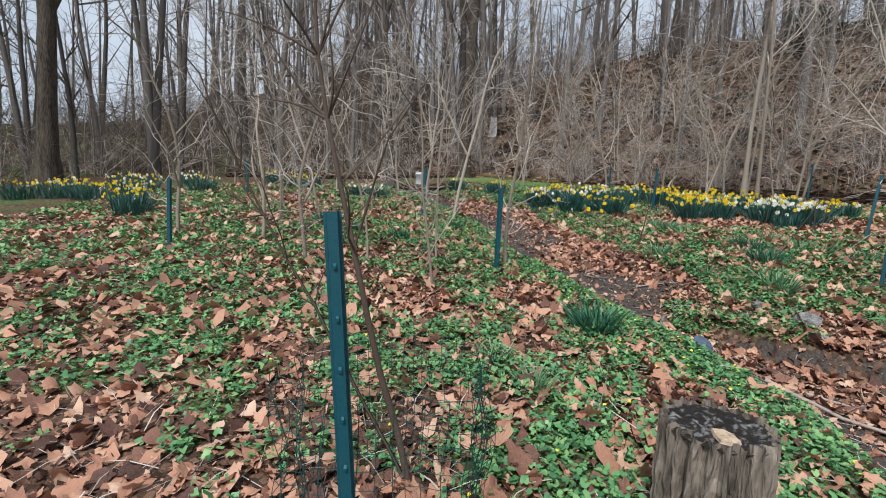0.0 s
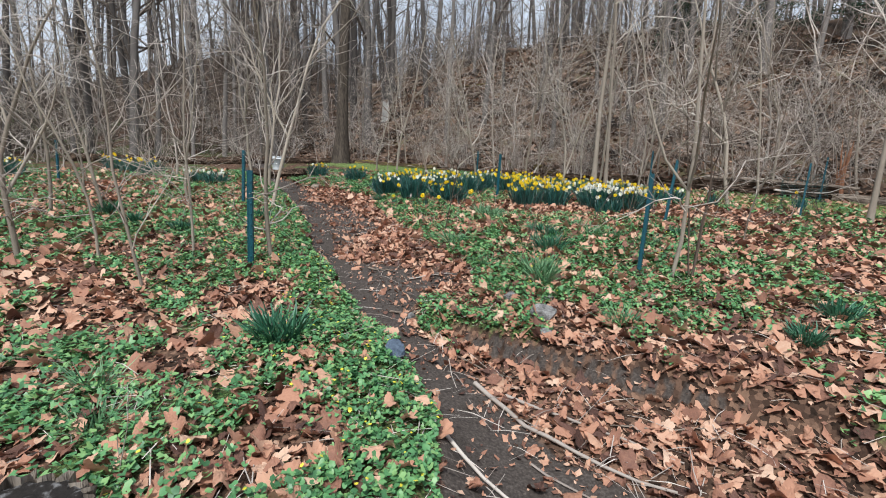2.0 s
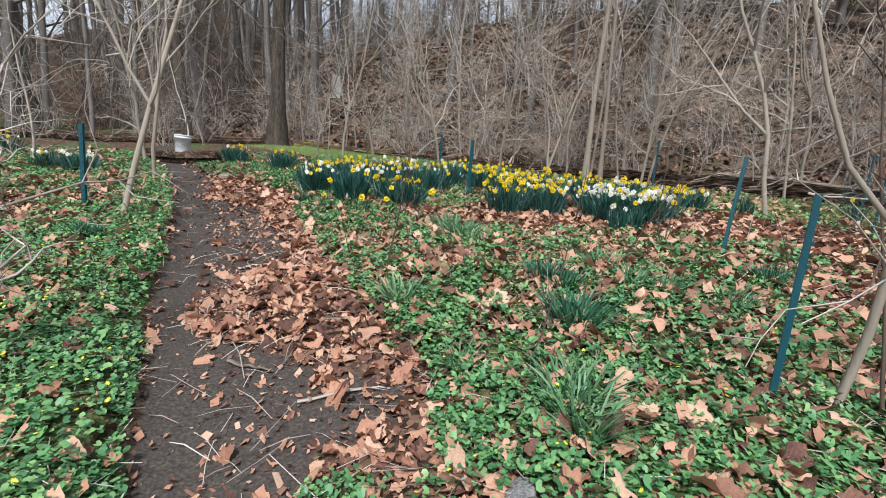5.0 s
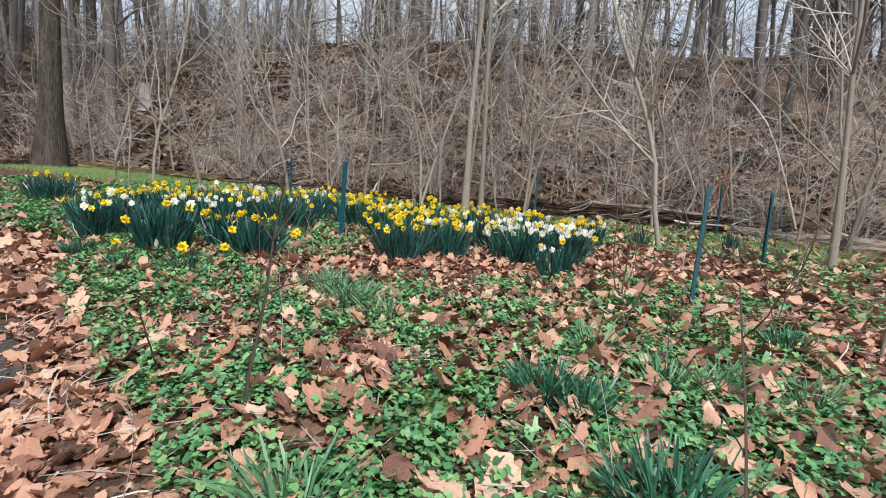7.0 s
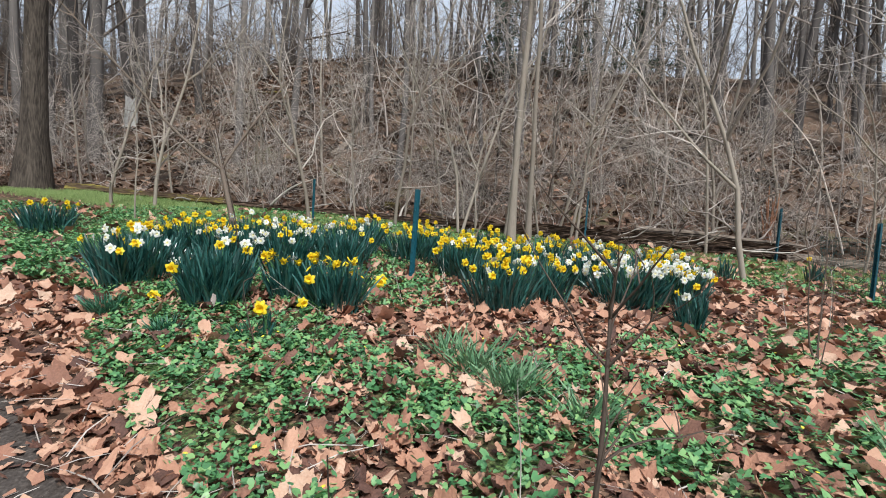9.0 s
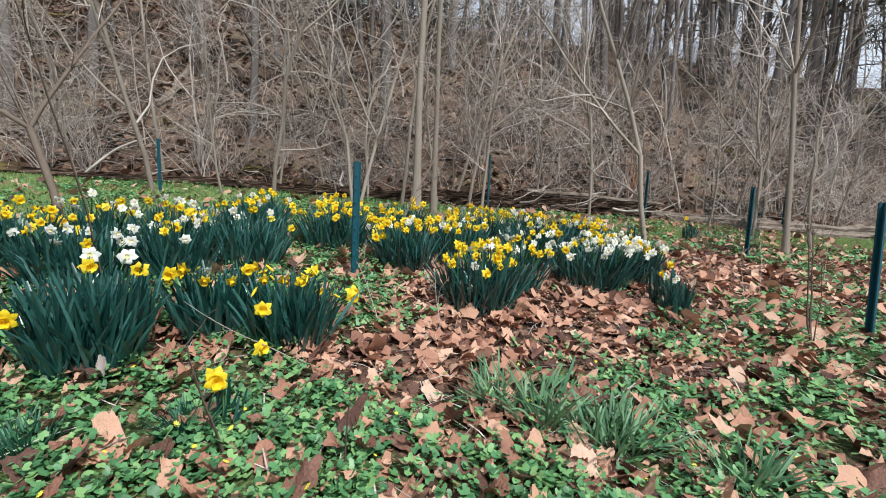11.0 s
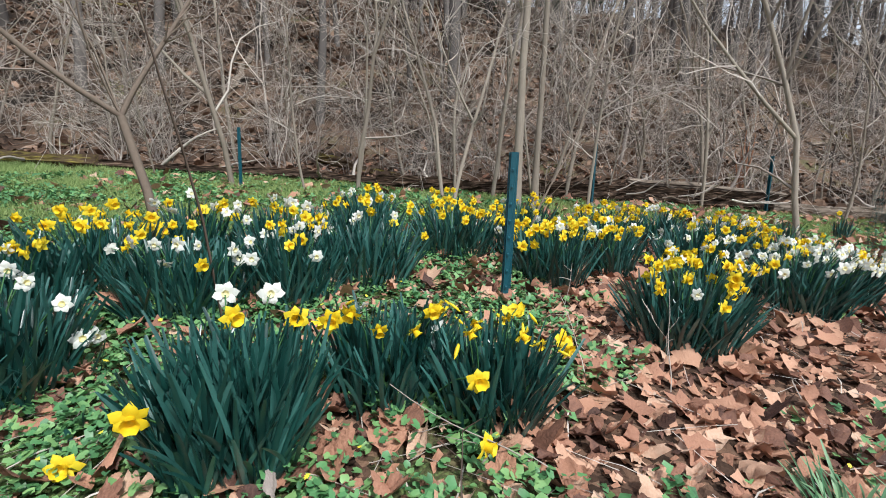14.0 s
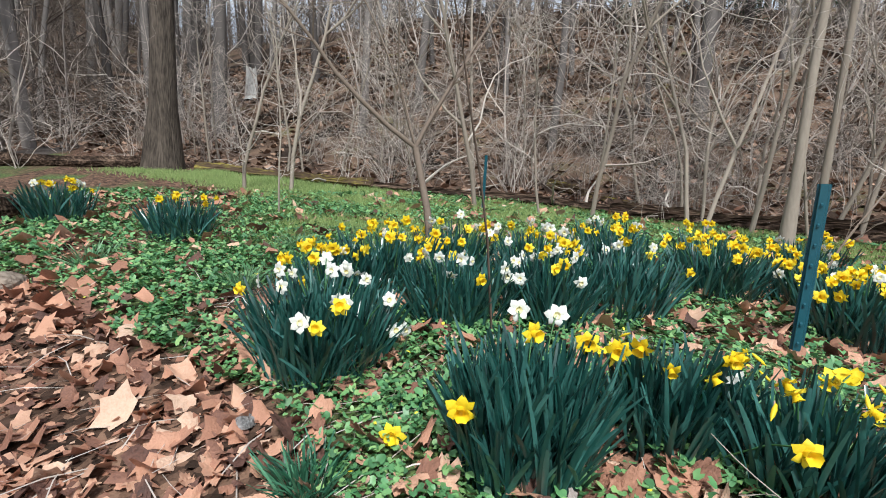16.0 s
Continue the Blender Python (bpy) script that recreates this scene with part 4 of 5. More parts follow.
# ---- stones and sticks ----
def rock_mesh(seed, sx, sy, sz, mat):
    rg = np.random.RandomState(seed)
    bm = bmesh.new()
    bmesh.ops.create_icosphere(bm, subdivisions=3, radius=1.0)
    cuts = [(Vector(rg.normal(0, 1, 3)).normalized(), rg.uniform(0.45, 0.8)) for _ in range(11)]
    for v in bm.verts:
        for nrm, dd in cuts:
            over = v.co.dot(nrm) - dd
            if over > 0:
                v.co -= nrm * over
        v.co += Vector(rg.normal(0, 0.012, 3))
        v.co = Vector((v.co.x * sx, v.co.y * sy, v.co.z * sz))
    me = bpy.data.meshes.new("stone")
    bm.to_mesh(me)
    bm.free()
    me.materials.append(mat)
    return me


for x, y, sx, sy, sz, mat, lab in [(3.48, 4.28, 0.13, 0.1, 0.1, M_ROCK, "pale grey stone at the path's edge"), (3.3, 4.75, 0.13, 0.07, 0.06, M_ROCK, "grey stone half buried among leaves"), (3.65, 4.62, 0.12, 0.07, 0.05, M_ROCK, "grey stone half buried among leaves"),
                                   (2.13, 3.68, 0.09, 0.08, 0.12, M_SLATE, "blue-grey stone beside the path"), (2.36, 4.8, 0.055, 0.045, 0.05, M_ROCK, "small pale stone on the path"), (4.1, 2.3, 0.08, 0.06, 0.03, M_ROCK, "flat grey stone among dry leaves"),
                                   (3.0, 2.0, 0.07, 0.05, 0.03, M_ROCK, "flat grey stone on the path"), (2.0, 11.2, 0.06, 0.05, 0.04, M_ROCK, "small grey stone among leaves"), (0.55, 13.3, 0.16, 0.12, 0.09, M_LOG, "greyish lump of wood beside the path"), (3.4, 4.0, 0.07, 0.06, 0.05, M_ROCK, "small grey stone in the eroded bank")]:
    thing("stone", lab, "stone", turned(x, y, x * 7.0, 1, sz * 0.5), "", rock_mesh(int(x * 100 + y * 10), sx, sy, sz, mat))

for i, (x, y, a, ln, r) in enumerate([(2.15, 4.85, 0.0, 0.85, 0.013), (2.75, 3.75, -1.05, 1.5, 0.019), (2.95, 3.6, -0.9, 1.2, 0.013), (2.6, 4.2, -0.9, 1.0, 0.01), (2.3, 2.95, -0.7, 1.0, 0.013), (2.4, 5.65, 0.25, 0.5, 0.012), (1.95, 6.2, -0.7, 0.35, 0.014),
                                      (2.2, 2.2, -0.2, 0.9, 0.016), (2.9, 2.9, -1.0, 0.9, 0.009), (3.5, 3.1, -0.5, 1.0, 0.008), (0.2, 2.6, 0.1, 0.8, 0.006), (4.5, 7.4, 0.3, 1.3, 0.006), (4.9, 6.3, 0.2, 0.9, 0.006), (3.9, 8.5, 0.35, 1.1, 0.006),
                                      (0.8, 3.4, 0.3, 0.7, 0.006), (5.6, 8.6, -0.4, 0.7, 0.006), (2.4, 12.2, 0.6, 0.9, 0.012), (3.1, 9.0, 0.5, 0.6, 0.006), (-0.8, 3.4, 0.2, 1.0, 0.006), (2.5, 11.9, 0.9, 0.9, 0.01), (6.0, 5.5, 0.1, 0.8, 0.006), (2.9, 12.0, 0.3, 0.8, 0.008)]):
    rg = np.random.RandomState(500 + i)
    n = 9
    pts, hx, hy = [], x, y
    for k in range(n):
        pts.append((hx, hy, float(gz(hx, hy)) + r * 1.1 + 0.012 * rg.rand()))
        a += rg.normal(0, 0.12)
        hx, hy = hx + math.cos(a) * ln / (n - 1), hy + math.sin(a) * ln / (n - 1)
    o = np.array(pts[0])
    st = (np.array(pts) - o, np.linspace(r, r * 0.4, n))
    thing("stick", "bare fallen stick lying on the ground", "stick", Matrix.Translation(o), "fallen sticks", array_mesh("stick", *tubes([st], 6), M_TWIG if i % 3 else M_LOG, True))


# ---- daffodils ----
def petals_mesh(mat, seed, n=6, length=0.046, width=0.0165):
    rg = np.random.RandomState(seed)
    vs, fs = [(0, 0, 0)], []
    for k in range(n):
        a = k * 2 * math.pi / n + rg.normal(0, 0.06)
        ln, w, tw = length * rg.uniform(0.9, 1.08), width * rg.uniform(0.9, 1.1), rg.normal(0, 0.004)
        c, s = math.cos(a), math.sin(a)
        lift = 0.004 if k % 2 else 0.0
        b = len(vs)
        for f, g, z in ((0.38, 0.92, 0.005), (0.70, 0.88, 0.008), (1.0, 0.0, -0.004)):
            for sd in ((-1, 0, 1) if g else (0,)):
                q, p = ln * f, w * g * sd
                vs.append((c * q - s * p, s * q + c * p, z + lift + tw * sd + rg.normal(0, 0.0015) - (0.003 if sd else 0)))
        fs += [(0, b, b + 1), (0, b + 1, b + 2), (b, b + 3, b + 4, b + 1), (b + 1, b + 4, b + 5, b + 2), (b + 3, b + 6, b + 4), (b + 4, b + 6, b + 5)]
    return mesh_of("flower", vs, fs, mat, True)


def trumpet_mesh(mat, seed, depth=0.036, r0=0.0125, r1=0.0205):
    rg = np.random.RandomState(seed)
    sides = 12
    vs, fs = [], []
    for i, (r, z) in enumerate([(r0, 0.002), (r0 * 1.05, depth * 0.5), (r1 * 0.85, depth * 0.85), (r1, depth)]):
        for j in range(sides):
            a = j * 2 * math.pi / sides
            rr = r * (1 + (0.13 * (j % 2) + rg.normal(0, 0.04) if i == 3 else 0))
            vs.append((rr * math.cos(a), rr * math.sin(a), z + (rg.normal(0, 0.0015) if i == 3 else 0)))
    for i in range(3):
        fs += [(i * sides + j, i * sides + (j + 1) % sides, (i + 1) * sides + (j + 1) % sides, (i + 1) * sides + j) for j in range(sides)]
    vs.append((0, 0, 0.004))
    fs += [(len(vs) - 1, sides + (j + 1) % sides, sides + j) for j in range(sides)]
    return mesh_of("trumpet", vs, fs, mat, True)


def bud_mesh():
    return mesh_of("bud", *lathe([(0.001, -0.03), (0.004, -0.022), (0.008, 0.0), (0.007, 0.02), (0.001, 0.04)], 8), M_YELLOW, True)


Y_PET, W_PET = [petals_mesh(M_YELLOW, 3 + k) for k in range(4)], [petals_mesh(M_WHITE, 13 + k) for k in range(4)]
Y_TRU, W_TRU = [trumpet_mesh(M_ORANGE, 23 + k) for k in range(3)], [trumpet_mesh(M_CREAM, 33 + k, 0.014, 0.008, 0.0125) for k in range(3)]
BUD = bud_mesh()
_st = [(np.array([(0, 0, 0), (0.02, 0, 0.35), (0.035, 0, 0.75), (0.02, 0, 0.95), (0, 0, 1.0)]), np.array([0.0042, 0.004, 0.0036, 0.0032, 0.003]))]
STEM = array_mesh("stem", *tubes(_st, 5), M_STEM, True)


def blades_mesh(seed, n, base_r, top_r, h, mat=M_BLADE, width=0.0074, arch=0.35):
    """Strap leaves that fan out of one root, as one mesh."""
    rg = np.random.RandomState(seed)
    seg = 6
    a = rg.uniform(0, 2 * math.pi, n)
    rb = base_r * np.sqrt(rg.rand(n))
    out = np.clip(rb / base_r * 0.66 + rg.normal(0.06, 0.16, n), 0.0, 1.15)
    L = h * rg.uniform(0.55, 1.12, n)
    f = np.linspace(0, 1, seg)
    da = a + rg.normal(0, 0.95, n)
    sway = rg.normal(0, 0.16, n) * h
    reach = (top_r - base_r * 0.9) * 1.2 * out
    droop = arch * np.clip(rg.normal(0.3, 0.5, n), 0, 1.6) * (0.3 + out)
    rad = reach[:, None] * (0.8 * f + 0.2 * f ** 2.2)[None, :]
    z = L[:, None] * (f[None, :] - 0.35 * droop[:, None] * f[None, :] ** 3) * np.sqrt(np.clip(1 - 0.35 * (out[:, None] * 0.8) ** 2, 0.25, 1))
    bow = sway[:, None] * (f ** 1.7)[None, :]
    cx = (rb * np.cos(a))[:, None] + rad * np.cos(da)[:, None] - bow * np.sin(da)[:, None]
    cy = (rb * np.sin(a))[:, None] + rad * np.sin(da)[:, None] + bow * np.cos(da)[:, None]
    z = z - 0.02
    w = width * rg.uniform(0.7, 1.25, n)[:, None] * np.array([0.8, 1.0, 1.1, 1.15, 1.05, 0.55])[None, :]
    tw = (da + math.pi / 2 + rg.normal(0, 0.9, n))[:, None] + rg.normal(0, 1.1, n)[:, None] * f[None, :]
    wx, wy = np.cos(tw) * w, np.sin(tw) * w
    V = np.stack([np.stack([cx - wx, cy - wy, z], -1), np.stack([cx + 0.25 * wy, cy - 0.25 * wx, z], -1), np.stack([cx + wx, cy + wy, z], -1)], 2)
    V = V.reshape(n, seg * 3, 3)
    q = []
    for i in range(seg - 1):
        for s in (0, 1):
            q.append((i * 3 + s, i * 3 + s + 1, i * 3 + s + 4, i * 3 + s + 3))
    Q = (np.array(q)[None] + (np.arange(n) * seg * 3)[:, None, None]).reshape(-1, 4)
    return array_mesh("foliage", V.reshape(-1, 3), Q, mat, True)


def flower_on(clump, origin, root, tip, white, face, s, rg, bud=False):
    """One flower on its stem; root and tip in the clump's own metres."""
    root, tip = Vector(root), Vector(tip)
    d = tip - root
    q = d.to_track_quat("Z", "X").to_matrix().to_4x4()
    part("stem", STEM, clump, Matrix.Translation(root) @ q @ Matrix.Diagonal((1, 1, d.length, 1)))
    fq = Vector(face).to_track_quat("Z", "Y").to_matrix().to_4x4() @ Matrix.Rotation(rg.uniform(0, 6.28), 4, "Z")
    m = Matrix.Translation(tip) @ fq @ Matrix.Diagonal((s, s, s, 1))
    if bud:
        part("bud", BUD, clump, m, "unopened yellow bud")
        return
    fl = part("flower", (W_PET if white else Y_PET)[rg.randint(4)], clump, m, "white flower with a pale yellow trumpet" if white else "bright yellow flower")
    part("trumpet", (W_TRU if white else Y_TRU)[rg.randint(3)], fl)


def daffodils(x, y, top_r, h, n, ny, nw, seed, label, exact=(), buds=0, base=0.64, nod=0.0):
    o = at_ground(x, y)
    ob = thing("daffodil_clump", label, "daffodils", Matrix.Translation(o), "daffodil clumps")
    rg = np.random.RandomState(seed)
    br = top_r * base
    part("foliage", blades_mesh(seed, n, br, top_r, h), ob, None, "dense blue-green strap leaves")
    for wx, wy, wz, white in exact:
        tip = Vector((wx, wy, wz)) - o
        face = (-0.5 + rg.normal(0, 0.35), -1 + rg.normal(0, 0.3), rg.uniform(-0.1, 0.3))
        flower_on(ob, o, (tip.x * 0.35, tip.y * 0.35, 0), tip, white, face, rg.uniform(0.98, 1.12), rg)
    total = ny + nw
    for k in range(total + buds):
        white = k < nw
        a = rg.uniform(0, 6.283)
        rr = top_r * math.sqrt(rg.rand()) * 0.93
        zz = h * rg.uniform(0.88, 1.2) * (1 - 0.24 * (rr / top_r) ** 2)
        tip = (rr * math.cos(a), rr * math.sin(a), zz)
        away = Vector((math.cos(a), math.sin(a), 0)) * 0.6 * rr / top_r
        face = away + Vector((-0.35 + rg.normal(0, 0.6), -0.6 + rg.normal(0, 0.6), rg.uniform(-0.5, 0.3) - nod))
        flower_on(ob, o, (tip[0] * 0.35, tip[1] * 0.35, 0), tip, white, face, rg.uniform(0.74, 1.0), rg, k >= total)
    return ob


YEL, WHI, MIX, GRE = ("clump of bright yellow daffodils with blue-green leaves", "clump of white daffodils with pale yellow trumpets", "clump of mixed yellow and white daffodils in flower", "dense daffodil clump in leaf with few flowers")
lead = daffodils(2.86, 10.55, 0.335, 0.46, 640, 0, 0, 1, "large leafy daffodil clump with a few yellow flowers", [(2.9, 10.59, 1.58, False), (3.1, 10.54, 1.54, False), (2.56, 10.46, 1.42, False), (3.13, 10.75, 1.58, True), (2.98, 10.8, 1.6, True), (3.24, 10.52, 1.5, False)])
daffodils(3.46, 10.46, 0.31, 0.38, 330, 8, 1, 2, YEL, [(3.42, 9.98, 1.37, False)], 3, nod=0.8)
daffodils(3.68, 10.10, 0.32, 0.39, 340, 7, 1, 3, YEL, [(3.34, 9.89, 1.21, False), (3.99, 9.93, 1.33, False), (4.03, 9.97, 1.34, False)], 6, nod=0.8)
for k, (x, y, r, h, n, ny, nw, lab) in enumerate([
        (2.35, 11.5, 0.38, 0.44, 330, 2, 8, WHI), (2.95, 12.4, 0.42, 0.42, 200, 16, 1, YEL), (2.55, 12.15, 0.33, 0.4, 150, 9, 1, YEL), (3.2, 11.75, 0.38, 0.40, 200, 2, 6, WHI), (3.75, 11.6, 0.36, 0.42, 200, 3, 5, MIX),
        (4.04, 12.15, 0.38, 0.42, 180, 8, 9, MIX), (4.35, 11.6, 0.42, 0.44, 230, 3, 3, GRE), (4.75, 12.1, 0.38, 0.42, 170, 5, 2, MIX), (3.6, 12.6, 0.35, 0.4, 140, 8, 5, MIX),
        (5.4, 11.65, 0.42, 0.42, 210, 15, 0, YEL), (5.5, 10.75, 0.36, 0.42, 190, 15, 2, YEL), (6.15, 10.6, 0.38, 0.42, 180, 14, 7, MIX), (5.85, 11.2, 0.34, 0.4, 150, 10, 2, YEL),
        (5.12, 9.7, 0.37, 0.42, 220, 13, 2, YEL), (5.75, 9.75, 0.34, 0.4, 170, 10, 7, MIX), (6.45, 9.25, 0.42, 0.42, 240, 3, 24, WHI), (6.95, 9.05, 0.40, 0.40, 220, 5, 19, MIX), (7.4, 9.35, 0.36, 0.4, 180, 11, 4, YEL),
        (7.2, 10.05, 0.40, 0.42, 230, 1, 2, GRE), (6.7, 10.0, 0.36, 0.4, 170, 5, 8, MIX), (8.0, 9.9, 0.33, 0.38, 150, 9, 3, YEL), (7.0, 10.9, 0.36, 0.42, 160, 12, 5, MIX), (7.7, 10.6, 0.33, 0.4, 140, 11, 2, YEL),
        (6.5, 11.6, 0.33, 0.4, 140, 8, 1, YEL), (5.2, 12.6, 0.33, 0.4, 140, 4, 3, MIX), (6.0, 12.2, 0.33, 0.4, 130, 6, 0, YEL), (8.6, 10.0, 0.26, 0.34, 90, 4, 3, MIX),
        (0.4, 15.2, 0.36, 0.40, 150, 9, 3, YEL), (1.55, 14.25, 0.36, 0.38, 160, 7, 0, YEL), (6.14, 8.47, 0.13, 0.34, 40, 1, 1, GRE), (6.45, 8.6, 0.16, 0.32, 40, 1, 2, GRE), (10.8, 8.95, 0.13, 0.33, 30, 1, 0, YEL), (9.2, 9.5, 0.14, 0.33, 30, 0, 1, WHI),
        (-11.4, 12.5, 0.4, 0.4, 110, 9, 3, YEL), (-10.6, 12.7, 0.4, 0.4, 110, 10, 6, MIX), (-9.6, 12.5, 0.42, 0.4, 120, 10, 2, YEL), (-8.9, 13.4, 0.4, 0.4, 110, 8, 6, MIX), (-10.5, 15.4, 0.45, 0.4, 110, 4, 12, WHI),
        (-9.6, 15.0, 0.42, 0.4, 110, 8, 6, MIX), (-6.8, 10.1, 0.4, 0.42, 150, 11, 0, YEL), (-7.5, 11.3, 0.42, 0.42, 130, 9, 3, YEL), (-8.2, 12.0, 0.42, 0.42, 130, 10, 5, MIX), (-8.9, 16.3, 0.4, 0.4, 100, 3, 9, WHI), (-7.6, 14.6, 0.42, 0.4, 110, 2, 8, WHI),
        (-11.0, 13.8, 0.42, 0.4, 110, 8, 6, MIX), (-5.1, 15.9, 0.36, 0.38, 100, 7, 1, YEL), (-4.5, 15.7, 0.36, 0.38, 100, 7, 1, YEL), (-1.95, 13.3, 0.36, 0.34, 110, 0, 10, WHI), (-2.5, 13.5, 0.34, 0.34, 100, 1, 8, WHI), (-6.4, 17.6, 0.35, 0.38, 80, 7, 0, YEL)]):
    more = 1.75 if (x > 1.8 or x < -4) and r > 0.2 else 1.2
    if x < -4:
        r, h = r * 1.25, h * 1.15
    daffodils(x, y, r * 1.1, h, int(n * 1.6), round(ny * more), round(nw * more), 50 + k, lab)

# single flowers by themselves
daffodils(3.02, 9.66, 0.10, 0.24, 12, 0, 0, 201, "single double-yellow daffodil leaning over dry leaves", [(2.98, 9.64, 1.24, False), (2.99, 9.66, 1.25, False)])
daffodils(2.56, 10.95, 0.08, 0.12, 6, 0, 0, 202, "low yellow daffodil beside the leafy clump", [(2.47, 10.80, 1.17, False)])
daffodils(2.62, 11.4, 0.16, 0.2, 14, 0, 3, 203, "white daffodils fallen over on thin stems")



# ---- grass-like tufts ----
TUFTS = [blades_mesh(700 + k, 85, 0.09, 0.30, 0.20, M_GRASS, 0.0045, 1.3) for k in range(3)]
LEAFY = [blades_mesh(710 + k, 190, 0.10, 0.26, 0.21, M_TUFT, 0.0046, 1.2) for k in range(2)]
for i, (x, y, s, leafy) in enumerate([(1.33, 3.87, 1.35, 1), (3.08, 6.6, 1.15, 0), (4.27, 6.63, 0.95, 1), (4.95, 6.9, 1.0, 0), (4.94, 6.42, 1.0, 0), (5.16, 6.3, 0.95, 0), (4.14, 5.9, 1.25, 1), (3.78, 5.2, 1.35, 0), (3.72, 5.0, 1.2, 0), (3.99, 8.95, 1.0, 0),
                                      (4.05, 8.34, 1.1, 0), (4.0, 8.7, 1.25, 0), (3.98, 8.43, 1.15, 0), (4.06, 7.9, 1.05, 0), (2.5, 10.05, 0.7, 1), (2.92, 9.75, 0.7, 1), (4.03, 3.95, 0.9, 0), (4.35, 6.45, 0.9, 1), (5.22, 3.4, 0.8, 1), (5.9, 3.75, 0.95, 1),
                                      (-2.34, 9.0, 1.2, 1), (-1.6, 8.2, 1.0, 1), (-0.7, 7.6, 0.9, 1), (0.2, 8.5, 0.9, 1), (0.98, 13.6, 1.0, 0), (2.03, 12.7, 0.9, 0), (2.17, 10.75, 0.8, 1), (5.5, 6.0, 0.9, 0), (-3.0, 5.2, 0.8, 0), (0.4, 3.3, 0.8, 0), (0.62, 2.9, 0.8, 0), (2.5, 13.5, 1, 0), (6.3, 6.4, 0.9, 1), (3.3, 5.7, 0.8, 0)]):
    ob = thing("grass_tuft", "low tuft of blue-green narrow leaves" if leafy else "tuft of narrow green grass blades", "grass tuft", turned(x, y, i * 1.7, s), "grass tufts")
    part("foliage", (LEAFY if leafy else TUFTS)[i % (2 if leafy else 3)], ob)


# ---- thin stems close to the walk ----
def wand(x, y, ways, label, mat=M_DARKTWIG, seed=0, fork=None):
    """A thin young shoot. ways: end offset, radius and twigs of each stem."""
    rg = np.random.RandomState(seed)
    stems, twigs, root = [], [], (0, 0, -0.05)
    if fork:
        root = fork[:3]
        stems.append((np.array([(0, 0, -0.1), (fork[0] * 0.4, fork[1] * 0.4, fork[2] * 0.5), root]), np.array([fork[3] * 1.3, fork[3] * 1.1, fork[3]])))
    for dx, dy, dz, r, nt in ways:
        s = limb(rg, root, (dx, dy, dz), math.sqrt(dx * dx + dy * dy + dz * dz), r, r * 0.35, 9, 0.06, 0)
        stems.append(s)
        for _ in range(nt):
            j = rg.randint(3, 10)
            d = s[0][j] - s[0][j - 1]
            d /= np.linalg.norm(d)
            t = limb(rg, s[0][j], side_way(rg, d, rg.uniform(0.5, 1.0)), dz * rg.uniform(0.15, 0.4), r * 0.4, 0.0012, 5, 0.14, 0.03)
            grp = [t]
            twigs.append(grp)
            for _ in range(2):
                i = rg.randint(2, 6)
                grp.append(limb(rg, t[0][i], side_way(rg, d, rg.uniform(0.4, 1.0)), dz * rg.uniform(0.06, 0.15), 0.0025, 0.001, 3, 0.14, 0.03))
    ob = thing("young_shoot", label, "sapling", turned(x, y, 0), "")
    for s in stems:
        part("stem", array_mesh("stem", *tubes([s], 6), mat, True), ob)
    for grp in twigs:
        part("twig", array_mesh("twig", *tubes(grp, 3), mat, True), ob)
    return ob


wand(3.04, 7.18, [(0.06, 0.02, 1.05, 0.012, 9)], "thin dark leafless shoot with forked top", seed=1)
wand(3.55, 5.33, [(0.35, 0.5, 1.05, 0.007, 4)], "thin dark leaning shoot", seed=2)
wand(6.12, 7.58, [(0.22, 0.1, 0.85, 0.010, 4), (-0.1, 0.2, 0.95, 0.009, 4), (0.3, -0.1, 0.6, 0.006, 2)], "dark bare shrub with a few upright stems", seed=3)
wand(5.09, 6.9, [(0.5, -0.22, 0.85, 0.009, 5)], "dark leaning shoot with fine side twigs", seed=13)
wand(2.76, 7.84, [(-0.12, -0.1, 0.5, 0.007, 2)], "short brown shoot standing in the leaves", seed=14)
wand(3.11, 9.07, [(0.06, 0.02, 0.34, 0.006, 2)], "short brown shoot standing in the leaves", seed=15)
wand(2.92, 9.46, [(-0.05, 0.12, 0.5, 0.008, 3), (0.18, -0.1, 0.3, 0.004, 0)], "thin brown shoot beside the single daffodil", seed=4)
wand(5.25, 4.78, [(0.3, 0.1, 1.8, 0.015, 8), (-0.25, 0.2, 2.0, 0.012, 8), (0.55, 0.3, 1.5, 0.010, 6)], "dark bare shrub beside a leaning fence post", seed=5)
wand(-0.12, 2.05, [(-0.62, 0.22, 2.6, 0.020, 18), (-1.1, 0.5, 1.9, 0.011, 10)], "thin dark sapling leaning beside the tall fence post", seed=6)
wand(6.9, 6.7, [(0.2, 0.1, 0.8, 0.007, 4), (-0.15, 0.1, 0.7, 0.006, 3)], "low dark leafless shoot", seed=7)
wand(3.45, 12.69, [(-1.75, 0.62, 1.65, 0.021, 12), (1.0, 0.36, 1.5, 0.019, 10), (-0.25, 0.35, 1.9, 0.011, 8), (-0.7, -0.3, 1.5, 0.009, 6)], "vase-shaped young tree spreading over the daffodils", M_BROWNSTEM, 8, (-0.15, 0.12, 0.97, 0.027))
wand(5.9, 11.3, [(0.5, -0.35, 1.6, 0.012, 4)], "brown leaning shoot beside a fence post", M_BROWNSTEM, 12)
wand(3.25, 11.4, [(-0.3, 0.1, 2.8, 0.009, 5)], "thin green-grey shoot rising among the daffodils", seed=9)
wand(10.3, 8.0, [(-0.2, 0.2, 1.1, 0.009, 4)], "dark stem beside the fence post", seed=10)
